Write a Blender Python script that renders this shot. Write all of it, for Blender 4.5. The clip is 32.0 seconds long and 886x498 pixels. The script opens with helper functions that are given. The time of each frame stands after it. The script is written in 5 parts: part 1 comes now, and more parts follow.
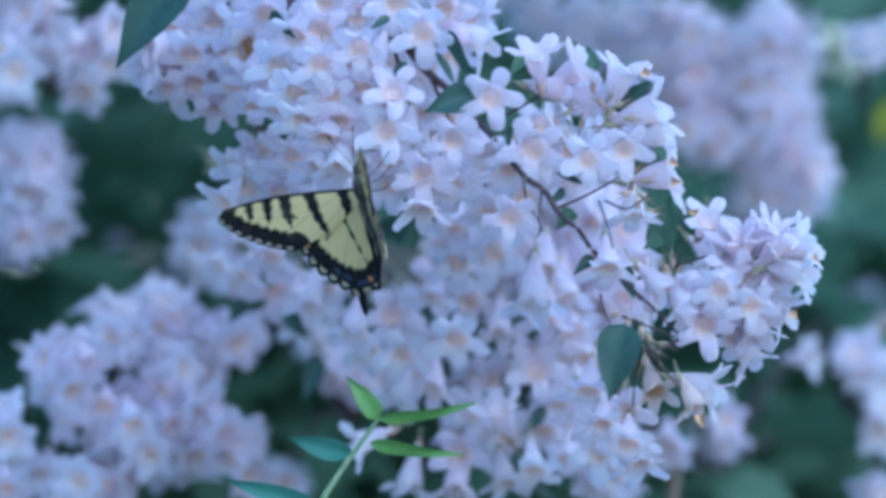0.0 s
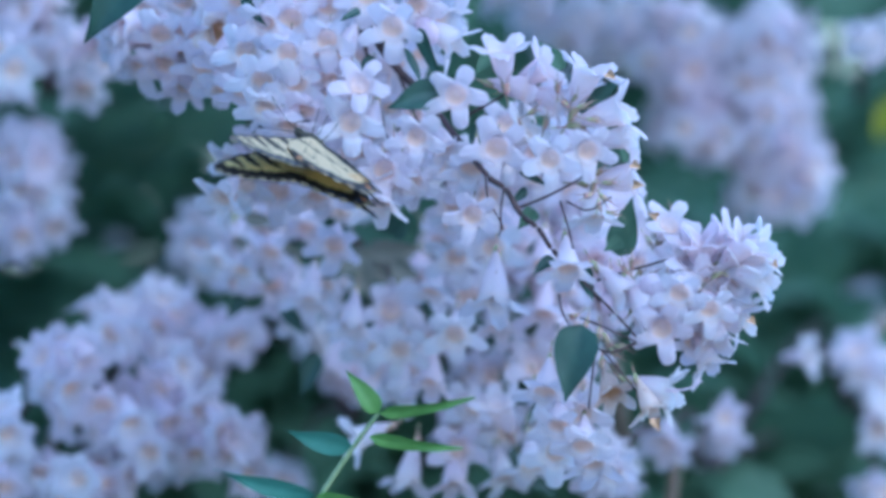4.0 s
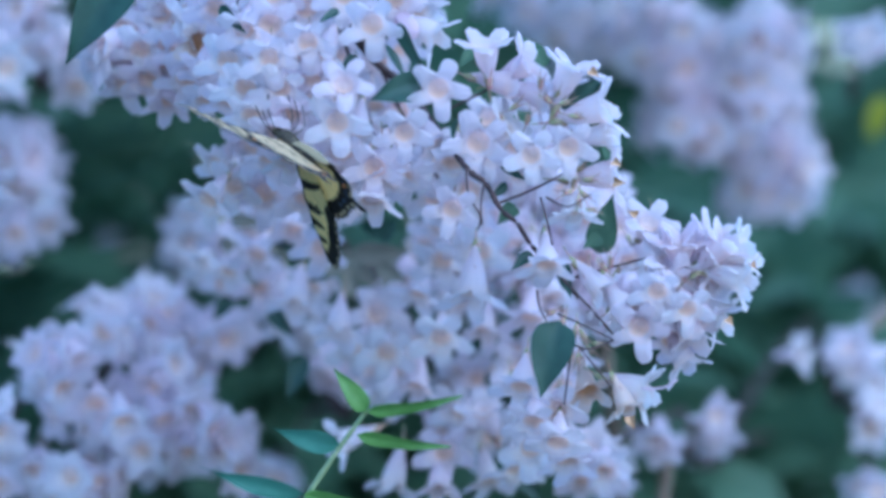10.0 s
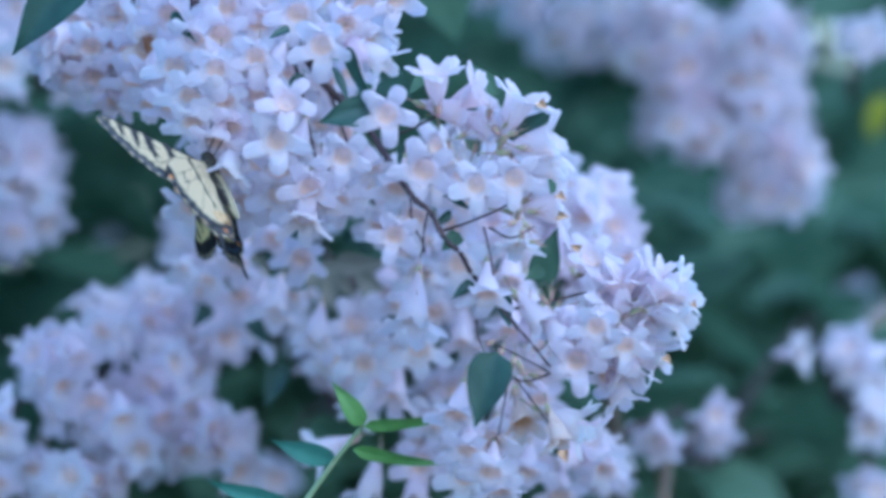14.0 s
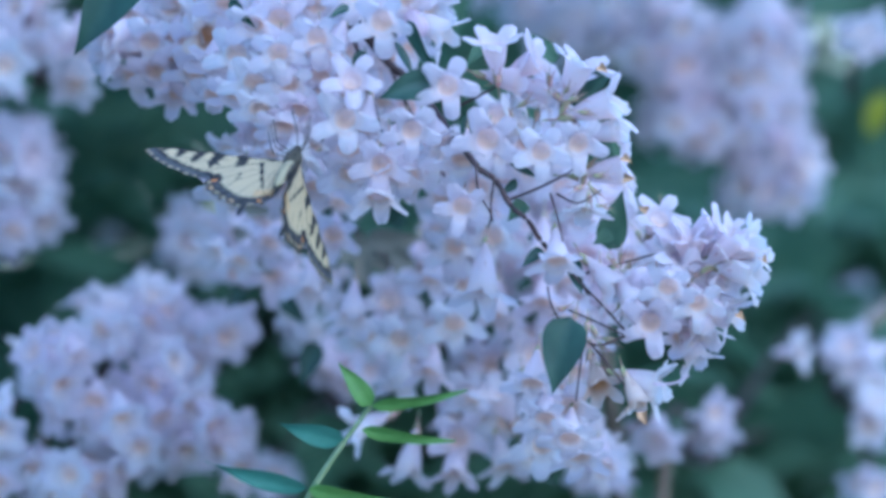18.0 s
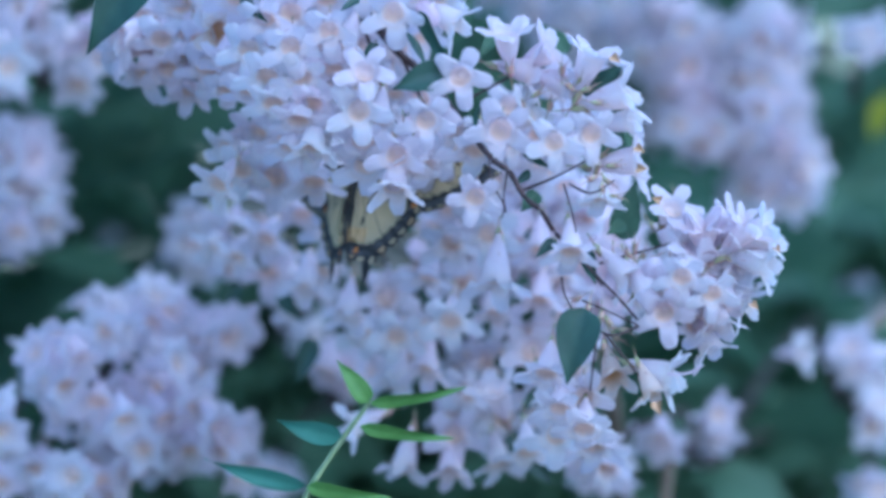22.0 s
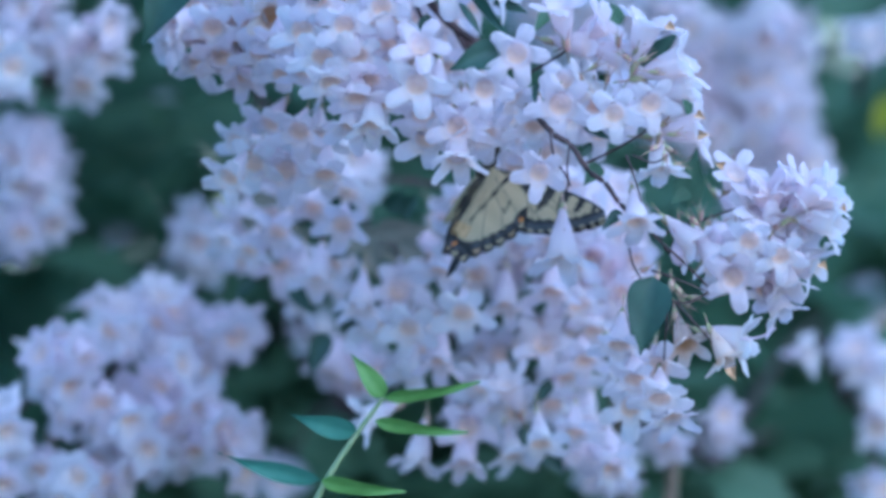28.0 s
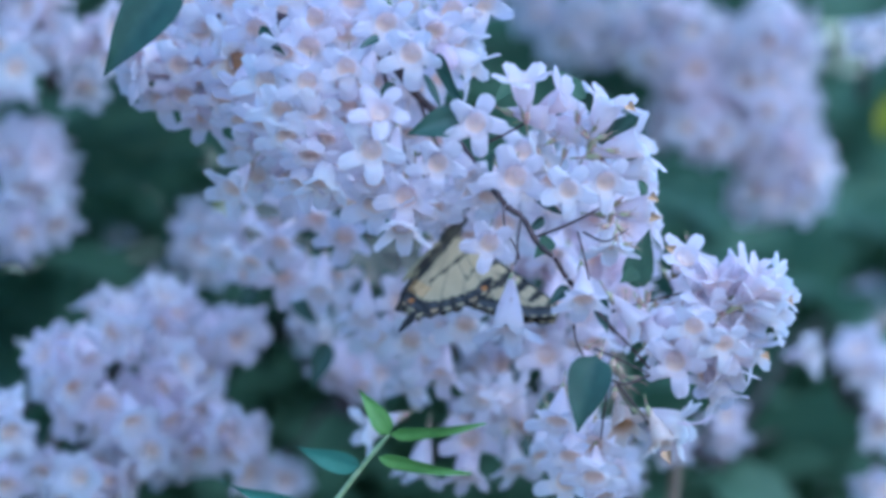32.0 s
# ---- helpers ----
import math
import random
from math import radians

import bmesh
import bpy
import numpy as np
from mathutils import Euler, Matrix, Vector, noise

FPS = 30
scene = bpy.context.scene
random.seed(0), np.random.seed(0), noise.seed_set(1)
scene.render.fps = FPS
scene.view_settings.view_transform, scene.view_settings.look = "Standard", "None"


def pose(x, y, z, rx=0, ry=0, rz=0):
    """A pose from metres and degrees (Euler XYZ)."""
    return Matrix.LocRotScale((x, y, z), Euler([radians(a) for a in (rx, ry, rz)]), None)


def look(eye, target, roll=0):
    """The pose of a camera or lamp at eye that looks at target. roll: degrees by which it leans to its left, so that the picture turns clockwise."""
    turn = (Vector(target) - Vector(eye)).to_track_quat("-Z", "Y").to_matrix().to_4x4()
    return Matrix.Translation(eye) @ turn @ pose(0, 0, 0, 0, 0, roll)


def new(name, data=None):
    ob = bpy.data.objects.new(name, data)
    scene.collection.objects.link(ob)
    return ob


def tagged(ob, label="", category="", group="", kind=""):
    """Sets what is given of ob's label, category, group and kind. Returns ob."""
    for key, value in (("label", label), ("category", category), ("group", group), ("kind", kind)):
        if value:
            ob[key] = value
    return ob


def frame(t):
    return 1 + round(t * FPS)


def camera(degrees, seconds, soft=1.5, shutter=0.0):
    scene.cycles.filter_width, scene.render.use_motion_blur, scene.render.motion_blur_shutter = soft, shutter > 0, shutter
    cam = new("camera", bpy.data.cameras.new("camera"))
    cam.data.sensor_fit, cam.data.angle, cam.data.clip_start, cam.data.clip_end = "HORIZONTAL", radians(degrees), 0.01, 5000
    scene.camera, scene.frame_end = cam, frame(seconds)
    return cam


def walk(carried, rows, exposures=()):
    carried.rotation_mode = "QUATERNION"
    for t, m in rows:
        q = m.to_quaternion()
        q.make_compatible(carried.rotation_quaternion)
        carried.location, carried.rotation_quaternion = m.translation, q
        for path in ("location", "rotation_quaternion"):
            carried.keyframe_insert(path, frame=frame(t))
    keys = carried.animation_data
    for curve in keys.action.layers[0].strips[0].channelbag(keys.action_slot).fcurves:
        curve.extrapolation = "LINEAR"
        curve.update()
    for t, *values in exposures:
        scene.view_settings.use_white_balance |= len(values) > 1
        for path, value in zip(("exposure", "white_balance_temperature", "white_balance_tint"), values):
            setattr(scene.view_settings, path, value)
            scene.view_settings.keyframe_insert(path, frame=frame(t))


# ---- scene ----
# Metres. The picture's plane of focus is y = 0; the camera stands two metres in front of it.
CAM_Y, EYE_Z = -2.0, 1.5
cam = camera(8, 32.0, soft=3.7, shutter=0.5)
cam.data.dof.use_dof = True
cam.data.dof.focus_distance = 2.0
cam.data.dof.aperture_fstop = 7.0
walk(cam, [
    (0.0, look((0, CAM_Y, EYE_Z), (-0.00000, 0, 1.50000))),
    (0.5, look((0, CAM_Y, EYE_Z), (0.00008, 0, 1.49993))),
    (1.0, look((0, CAM_Y, EYE_Z), (0.00010, 0, 1.49984))),
    (1.5, look((0, CAM_Y, EYE_Z), (-0.00001, 0, 1.49965))),
    (2.0, look((0, CAM_Y, EYE_Z), (0.00010, 0, 1.49948))),
    (2.5, look((0, CAM_Y, EYE_Z), (0.00024, 0, 1.49956))),
    (3.0, look((0, CAM_Y, EYE_Z), (0.00021, 0, 1.49952))),
    (3.5, look((0, CAM_Y, EYE_Z), (0.00023, 0, 1.49954))),
    (5.5, look((0, CAM_Y, EYE_Z), (0.00073, 0, 1.49927))),
    (6.0, look((0, CAM_Y, EYE_Z), (0.00073, 0, 1.49925))),
    (6.5, look((0, CAM_Y, EYE_Z), (0.00084, 0, 1.49924))),
    (7.0, look((0, CAM_Y, EYE_Z), (0.00100, 0, 1.49921))),
    (7.5, look((0, CAM_Y, EYE_Z), (0.00119, 0, 1.49916))),
    (8.0, look((0, CAM_Y, EYE_Z), (0.00147, 0, 1.49913))),
    (8.5, look((0, CAM_Y, EYE_Z), (0.00179, 0, 1.49907))),
    (9.0, look((0, CAM_Y, EYE_Z), (0.00215, 0, 1.49899))),
    (9.5, look((0, CAM_Y, EYE_Z), (0.00245, 0, 1.49893))),
    (10.0, look((0, CAM_Y, EYE_Z), (0.00280, 0, 1.49888))),
    (10.5, look((0, CAM_Y, EYE_Z), (0.00310, 0, 1.49877))),
    (11.0, look((0, CAM_Y, EYE_Z), (0.00343, 0, 1.49871))),
    (11.5, look((0, CAM_Y, EYE_Z), (0.00346, 0, 1.49868))),
    (12.0, look((0, CAM_Y, EYE_Z), (0.00348, 0, 1.49863))),
    (12.5, look((0, CAM_Y, EYE_Z), (0.00337, 0, 1.49858))),
    (13.0, look((0, CAM_Y, EYE_Z), (0.00324, 0, 1.49855))),
    (13.5, look((0, CAM_Y, EYE_Z), (0.00296, 0, 1.49850))),
    (14.0, look((0, CAM_Y, EYE_Z), (0.00291, 0, 1.49846))),
    (14.5, look((0, CAM_Y, EYE_Z), (0.00286, 0, 1.49841))),
    (16.5, look((0, CAM_Y, EYE_Z), (0.00278, 0, 1.49817))),
    (17.0, look((0, CAM_Y, EYE_Z), (0.00295, 0, 1.49809))),
    (17.5, look((0, CAM_Y, EYE_Z), (0.00302, 0, 1.49803))),
    (18.0, look((0, CAM_Y, EYE_Z), (0.00313, 0, 1.49798))),
    (18.5, look((0, CAM_Y, EYE_Z), (0.00316, 0, 1.49798))),
    (19.0, look((0, CAM_Y, EYE_Z), (0.00324, 0, 1.49798))),
    (19.5, look((0, CAM_Y, EYE_Z), (0.00305, 0, 1.49806))),
    (20.0, look((0, CAM_Y, EYE_Z), (0.00289, 0, 1.49817))),
    (20.5, look((0, CAM_Y, EYE_Z), (0.00275, 0, 1.49825))),
    (21.0, look((0, CAM_Y, EYE_Z), (0.00256, 0, 1.49831))),
    (21.5, look((0, CAM_Y, EYE_Z), (0.00231, 0, 1.49833))),
    (22.0, look((0, CAM_Y, EYE_Z), (0.00220, 0, 1.49842))),
    (22.5, look((0, CAM_Y, EYE_Z), (0.00201, 0, 1.49847))),
    (23.0, look((0, CAM_Y, EYE_Z), (0.00182, 0, 1.49852))),
    (23.5, look((0, CAM_Y, EYE_Z), (0.00169, 0, 1.49858))),
    (24.0, look((0, CAM_Y, EYE_Z), (0.00155, 0, 1.49866))),
    (24.5, look((0, CAM_Y, EYE_Z), (0.00136, 0, 1.49869))),
    (25.0, look((0, CAM_Y, EYE_Z), (0.00131, 0, 1.49870))),
    (25.5, look((0, CAM_Y, EYE_Z), (0.00123, 0, 1.49872))),
    (27.5, look((0, CAM_Y, EYE_Z), (0.00064, 0, 1.49868))),
    (28.0, look((0, CAM_Y, EYE_Z), (0.00066, 0, 1.49856))),
    (28.5, look((0, CAM_Y, EYE_Z), (0.00065, 0, 1.49850))),
    (29.0, look((0, CAM_Y, EYE_Z), (0.00046, 0, 1.49830))),
    (29.5, look((0, CAM_Y, EYE_Z), (0.00037, 0, 1.49830))),
    (30.0, look((0, CAM_Y, EYE_Z), (0.00018, 0, 1.49836))),
    (30.5, look((0, CAM_Y, EYE_Z), (-0.00004, 0, 1.49852))),
    (31.0, look((0, CAM_Y, EYE_Z), (-0.00020, 0, 1.49866))),
    (31.5, look((0, CAM_Y, EYE_Z), (-0.00019, 0, 1.49880))),
    (32.0, look((0, CAM_Y, EYE_Z), (-0.00027, 0, 1.49886))),
], exposures=[(0.0, 1.24, 4630, 7), (32.0, 1.24, 4630, 7)])

# ---- world and light: open shade under a bright evening sky ----
world = bpy.data.worlds.new("evening_sky")
scene.world = world
world.use_nodes = True
wn = world.node_tree
sky = wn.nodes.new("ShaderNodeTexSky")
sky.sky_type = "NISHITA"
sky.sun_disc = False
sky.sun_elevation, sky.sun_rotation = radians(42), radians(140)
wn.nodes["Background"].inputs["Strength"].default_value = 0.15
wn.links.new(sky.outputs["Color"], wn.nodes["Background"].inputs["Color"])
sun = new("sun", bpy.data.lights.new("sun", "SUN"))
sun.data.energy, sun.data.angle, sun.data.color = 0.62, radians(55), (1.0, 0.97, 0.95)
sun.matrix_world = look((1.9, -2.3, 4.2), (0, 0, 1.5))


# ---- materials ----
def nodes_of(name):
    m = bpy.data.materials.new(name)
    m.use_nodes = True
    nt = m.node_tree
    return m, nt, nt.nodes["Principled BSDF"]


def mixed(nt, fac, a, b):
    """A colour mix; fac, a and b are sockets, numbers or colours."""
    m = nt.nodes.new("ShaderNodeMix")
    m.data_type = "RGBA"
    for i, v in ((0, fac), (6, a), (7, b)):
        if isinstance(v, bpy.types.NodeSocket):
            nt.links.new(v, m.inputs[i])
        else:
            m.inputs[i].default_value = v if i == 0 else (*v, 1)
    return m.outputs[2]


def math_node(nt, op, a, b=0.0):
    m = nt.nodes.new("ShaderNodeMath")
    m.operation = op
    for i, v in ((0, a), (1, b)):
        if isinstance(v, bpy.types.NodeSocket):
            nt.links.new(v, m.inputs[i])
        else:
            m.inputs[i].default_value = v
    return m.outputs[0]


def span(nt, value, lo, hi):
    m = nt.nodes.new("ShaderNodeMapRange")
    m.interpolation_type = "SMOOTHSTEP"
    nt.links.new(value, m.inputs["Value"])
    m.inputs["From Min"].default_value, m.inputs["From Max"].default_value = lo, hi
    return m.outputs["Result"]


def noise_of(nt, coord, scale, detail=3.0):
    n = nt.nodes.new("ShaderNodeTexNoise")
    n.inputs["Scale"].default_value, n.inputs["Detail"].default_value = scale, detail
    nt.links.new(coord, n.inputs["Vector"])
    return n.outputs["Fac"]


def thin(m, nt, bsdf, color, share):
    """Lets light through a thin petal or leaf."""
    tr = nt.nodes.new("ShaderNodeBsdfTranslucent")
    nt.links.new(color, tr.inputs["Color"])
    mx = nt.nodes.new("ShaderNodeMixShader")
    mx.inputs[0].default_value = share
    nt.links.new(bsdf.outputs[0], mx.inputs[1])
    nt.links.new(tr.outputs[0], mx.inputs[2])
    nt.links.new(mx.outputs[0], nt.nodes["Material Output"].inputs["Surface"])


def bump(nt, bsdf, height, strength, distance):
    b = nt.nodes.new("ShaderNodeBump")
    b.inputs["Strength"].default_value, b.inputs["Distance"].default_value = strength, distance
    nt.links.new(height, b.inputs["Height"])
    nt.links.new(b.outputs[0], bsdf.inputs["Normal"])


def petal_material(name, lip, blush, throat, patch, throat_plug=False):
    m, nt, bsdf = nodes_of(name)
    tc = nt.nodes.new("ShaderNodeTexCoord")
    info = nt.nodes.new("ShaderNodeObjectInfo")
    sep = nt.nodes.new("ShaderNodeSeparateXYZ")
    nt.links.new(tc.outputs["Object"], sep.inputs[0])
    x, y, z = sep.outputs
    r = math_node(nt, "SQRT", math_node(nt, "ADD", math_node(nt, "MULTIPLY", x, x), math_node(nt, "MULTIPLY", y, y)))
    fine = noise_of(nt, tc.outputs["Object"], 420, 4)
    tint = mixed(nt, math_node(nt, "MULTIPLY", info.outputs["Random"], 0.85), lip, blush)
    tint = mixed(nt, math_node(nt, "MULTIPLY", span(nt, fine, 0.35, 0.75), 0.35), tint, blush)
    # the tube is pinker outside; peach spreads from the throat onto the lips, most on the lower side
    tint = mixed(nt, math_node(nt, "MULTIPLY", span(nt, z, -0.002, -0.009), 0.6), tint, blush)
    low = math_node(nt, "ADD", math_node(nt, "MULTIPLY", span(nt, y, 0.0036, -0.0030), 0.6), 0.4)
    if throat_plug:
        seen = span(nt, z, -0.0002, -0.0034)
    else:
        seen = math_node(nt, "MULTIPLY", span(nt, r, 0.0064, 0.0038), math_node(nt, "MULTIPLY", span(nt, z, -0.0030, -0.0008), 0.6))
    seen = math_node(nt, "MULTIPLY", math_node(nt, "MULTIPLY", seen, low), patch)
    col = mixed(nt, math_node(nt, "MULTIPLY", seen, math_node(nt, "ADD", math_node(nt, "MULTIPLY", span(nt, fine, 0.3, 0.6), 0.3), 0.7)), tint, throat)
    nt.links.new(col, bsdf.inputs["Base Color"])
    bsdf.inputs["Roughness"].default_value = 0.62
    bsdf.inputs["Specular IOR Level"].default_value = 0.25
    wave = noise_of(nt, tc.outputs["Object"], 900, 2)
    bump(nt, bsdf, wave, 0.25, 0.0004)
    thin(m, nt, bsdf, col, 0.63)
    return m


def leaf_material(name, dark, light, share=0.25, gloss=0.45):
    m, nt, bsdf = nodes_of(name)
    tc = nt.nodes.new("ShaderNodeTexCoord")
    info = nt.nodes.new("ShaderNodeObjectInfo")
    geo = nt.nodes.new("ShaderNodeNewGeometry")
    n = noise_of(nt, tc.outputs["Object"], 160, 4)
    big = noise_of(nt, tc.outputs["Object"], 25, 2)
    col = mixed(nt, span(nt, n, 0.3, 0.7), dark, light)
    col = mixed(nt, math_node(nt, "MULTIPLY", geo.outputs["Random Per Island"], 0.55), col, tuple(c * 0.6 for c in dark))
    col = mixed(nt, math_node(nt, "MULTIPLY", span(nt, big, 0.4, 0.8), 0.4), col, light)
    col = mixed(nt, math_node(nt, "MULTIPLY", info.outputs["Random"], 0.3), col, light)
    nt.links.new(col, bsdf.inputs["Base Color"])
    bsdf.inputs["Roughness"].default_value = gloss
    bump(nt, bsdf, n, 0.3, 0.0006)
    thin(m, nt, bsdf, col, share)
    return m


def plain_material(name, a, b, scale, rough=0.7):
    m, nt, bsdf = nodes_of(name)
    tc = nt.nodes.new("ShaderNodeTexCoord")
    n = noise_of(nt, tc.outputs["Object"], scale, 5)
    nt.links.new(mixed(nt, span(nt, n, 0.3, 0.7), a, b), bsdf.inputs["Base Color"])
    bsdf.inputs["Roughness"].default_value = rough
    bump(nt, bsdf, n, 0.5, 0.3 / scale)
    return m


PETAL = petal_material("petal", (0.87, 0.865, 0.89), (0.86, 0.77, 0.84), (0.93, 0.74, 0.61), 0.75)
THROAT = petal_material("petal_throat", (0.89, 0.885, 0.90), (0.88, 0.80, 0.86), (0.95, 0.73, 0.56), 1.0, True)
PETAL_FADED = petal_material("petal_faded", (0.85, 0.79, 0.76), (0.82, 0.70, 0.62), (0.72, 0.48, 0.28), 1.0)
THROAT_FADED = petal_material("throat_faded", (0.78, 0.66, 0.54), (0.72, 0.54, 0.42), (0.60, 0.35, 0.16), 1.0, True)
BUD = petal_material("bud_petal", (0.86, 0.81, 0.86), (0.83, 0.69, 0.78), (0.78, 0.46, 0.24), 0.0)
CALYX = plain_material("calyx", (0.30, 0.34, 0.16), (0.50, 0.24, 0.25), 500)
BARK = plain_material("twig_bark", (0.035, 0.022, 0.024), (0.085, 0.05, 0.046), 300)
CANE = plain_material("cane_bark", (0.12, 0.09, 0.06), (0.26, 0.21, 0.16), 60)
WITHERED = plain_material("withered_petal", (0.38, 0.21, 0.09), (0.56, 0.37, 0.21), 700)
LEAF = leaf_material("leaf", (0.028, 0.070, 0.048), (0.045, 0.105, 0.070))
LEAF_YOUNG = leaf_material("young_leaf", (0.16, 0.33, 0.07), (0.24, 0.44, 0.11), 0.35)
LEAF_COOL = leaf_material("cool_leaf", (0.10, 0.27, 0.19), (0.15, 0.36, 0.26), 0.35)
# the next two are paler than LEAF: background haze is put into their colour
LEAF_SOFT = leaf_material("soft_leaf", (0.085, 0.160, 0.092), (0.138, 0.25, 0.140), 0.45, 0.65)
LEAF_HAZED = leaf_material("hazed_foliage", (0.080, 0.145, 0.088), (0.158, 0.27, 0.160), 0.5, 0.65)
LEAF_DRY = leaf_material("dull_leaf", (0.20, 0.21, 0.15), (0.32, 0.31, 0.25), 0.25, 0.7)
LEAF_GOLD = leaf_material("yellowed_leaf", (0.34, 0.38, 0.03), (0.5, 0.5, 0.06), 0.3)
YOUNG_STEM = plain_material("young_stem", (0.16, 0.24, 0.10), (0.26, 0.32, 0.16), 200, 0.5)
SOIL = plain_material("soil", (0.035, 0.05, 0.02), (0.09, 0.09, 0.05), 6, 0.95)


# ---- makers ----
def mesh_of(name, verts, faces, mats, smooth=True, slots=None):
    me = bpy.data.meshes.new(name)
    me.from_pydata(verts, [], faces)
    for mt in mats:
        me.materials.append(mt)
    if slots is not None:
        me.polygons.foreach_set("material_index", slots)
    if smooth:
        me.polygons.foreach_set("use_smooth", [True] * len(me.polygons))
    me.update()
    return me


def part(name, me, parent, m=None, label=""):
    ob = new(name, me)
    ob.parent = parent
    if m is not None:
        ob.matrix_basis = m
    return tagged(ob, label) if label else ob


def grid_faces(rows, cols, closed):
    f = []
    for i in range(rows - 1):
        for j in range(cols if closed else cols - 1):
            k = (j + 1) % cols
            f.append((i * cols + j, i * cols + k, (i + 1) * cols + k, (i + 1) * cols + j))
    return f


def flower_mesh(name, seed, phi, nth, lobes, mat, plug_mat, size=1.0):
    """A bell flower with five rounded lobes; the mouth is at the origin, facing +Z, its lower lip at -Y."""
    rnd = random.Random(seed)
    tube = [(-13, 0.85), (-11, 1.35), (-8.6, 2.2), (-6, 3.0), (-3.6, 3.5), (-1.8, 3.75)]
    verts = []
    wob = [rnd.uniform(0.88, 1.12) for _ in range(5)]
    bend = [radians(phi + rnd.uniform(-13, 13)) for _ in range(5)]
    twist = [rnd.uniform(-1, 1) for _ in range(5)]
    slim = [rnd.uniform(0.27, 0.42) for _ in range(5)]
    for z, r in tube:
        for j in range(nth):
            a = 2 * math.pi * j / nth
            verts.append((r * math.cos(a), r * math.sin(a) - 0.04 * z, z))
    for i in range(1, lobes + 1):
        t = i / lobes
        for j in range(nth):
            a = 2 * math.pi * j / nth
            # lobe centres at 54, 126, 198, 270, 342 degrees: two up, three down
            u = (math.degrees(a) - 18) / 72
            k = int(math.floor(u)) % 5
            d = (u - math.floor(u)) - 0.5
            fat = max(0.0, 1 - (2 * abs(d)) ** 2.5) ** 0.62
            length = (0.7 + 5.6 * fat) * wob[k] * (1.1 if k == 3 else 1.0)
            out = length * t
            p = bend[k] - 0.6 * (1 - t) ** 2 + 0.14 * t
            rr = 3.95 + out * math.sin(p)
            # lobes narrow towards their rounded ends, which leaves notches between them
            a = radians(18 + 72 * (k + 0.5 + d * (1 - slim[k] * t)))
            crimp = 0.34 * math.sin(26 * a + seed) * t ** 3
            zz = -1.2 * (1 - t) + out * math.cos(p) + twist[k] * d * 2.2 * t - 1.0 * abs(d) * t + crimp - 1.1 * t ** 3 * (1 if k % 2 else 0.4)
            verts.append((rr * math.cos(a), rr * math.sin(a), zz))
    faces = grid_faces(len(tube) + lobes, nth, True)
    slots = [0] * len(faces)
    # a shallow floor added inside the tube, so that the throat stays light
    o, ring = len(verts), 20
    for r, z in ((0.2, -3.6), (1.2, -3.9), (2.3, -3.6), (3.0, -2.7), (3.45, -1.7), (3.75, -0.7)):
        for j in range(ring):
            a = 2 * math.pi * j / ring
            verts.append((r * math.cos(a), r * math.sin(a) - 0.04 * z, z))
    throat_plug = [tuple(i + o for i in f) for f in grid_faces(6, ring, True)]
    slots += [1] * len(throat_plug)
    s = 0.001 * size
    return mesh_of(name, [(x * s, y * s, z * s) for x, y, z in verts], faces + throat_plug, [mat, plug_mat], slots=slots)


def bud_mesh(name, seed, mat):
    prof = [(-11, 0.9), (-8, 1.5), (-5, 2.5), (-2, 3.2), (0, 3.1), (1.6, 2.2), (2.5, 0.8), (2.7, 0.05)]
    verts = []
    for z, r in prof:
        for j in range(20):
            a = math.pi * j / 10
            q = r * (1 + 0.10 * math.cos(5 * a + seed))
            verts.append((0.001 * q * math.cos(a), 0.001 * q * math.sin(a), 0.001 * z))
    return mesh_of(name, verts, grid_faces(len(prof), 20, True), [mat])


def tube_mesh(name, pts, radii, mat, sides=8):
    """A tapered round stem through pts."""
    pts = [Vector(p) for p in pts]
    verts = []
    for i, p in enumerate(pts):
        d = (pts[min(i + 1, len(pts) - 1)] - pts[max(i - 1, 0)]).normalized()
        u = d.orthogonal().normalized()
        v = d.cross(u)
        for j in range(sides):
            a = 2 * math.pi * j / sides
            verts.append(p + radii[i] * (math.cos(a) * u + math.sin(a) * v))
    faces = grid_faces(len(pts), sides, True)
    faces += [tuple(range(sides))[::-1], tuple(range(len(verts) - sides, len(verts)))]
    return mesh_of(name, verts, faces, [mat])


def smooth_path(ctrl, steps):
    """Points of a smooth curve through the control points."""
    c = [Vector(p) for p in ctrl]
    c = [2 * c[0] - c[1]] + c + [2 * c[-1] - c[-2]]
    out = []
    for i in range(1, len(c) - 2):
        for k in range(steps):
            t = k / steps
            a, b, d, e = c[i - 1:i + 3]
            out.append(0.5 * (2 * b + (d - a) * t + (2 * a - 5 * b + 4 * d - e) * t * t + (3 * b - a - 3 * d + e) * t ** 3))
    return out + [c[-2]]


def stem_mesh(name, ctrl, r0, r1, mat, steps=6, knots=True):
    pts = smooth_path(ctrl, steps)
    n = len(pts)
    rad = [(r0 + (r1 - r0) * i / (n - 1)) * (1 + (0.22 * max(0, math.sin(i * 1.9)) ** 6 if knots else 0)) for i in range(n)]
    return tube_mesh(name, pts, rad, mat)


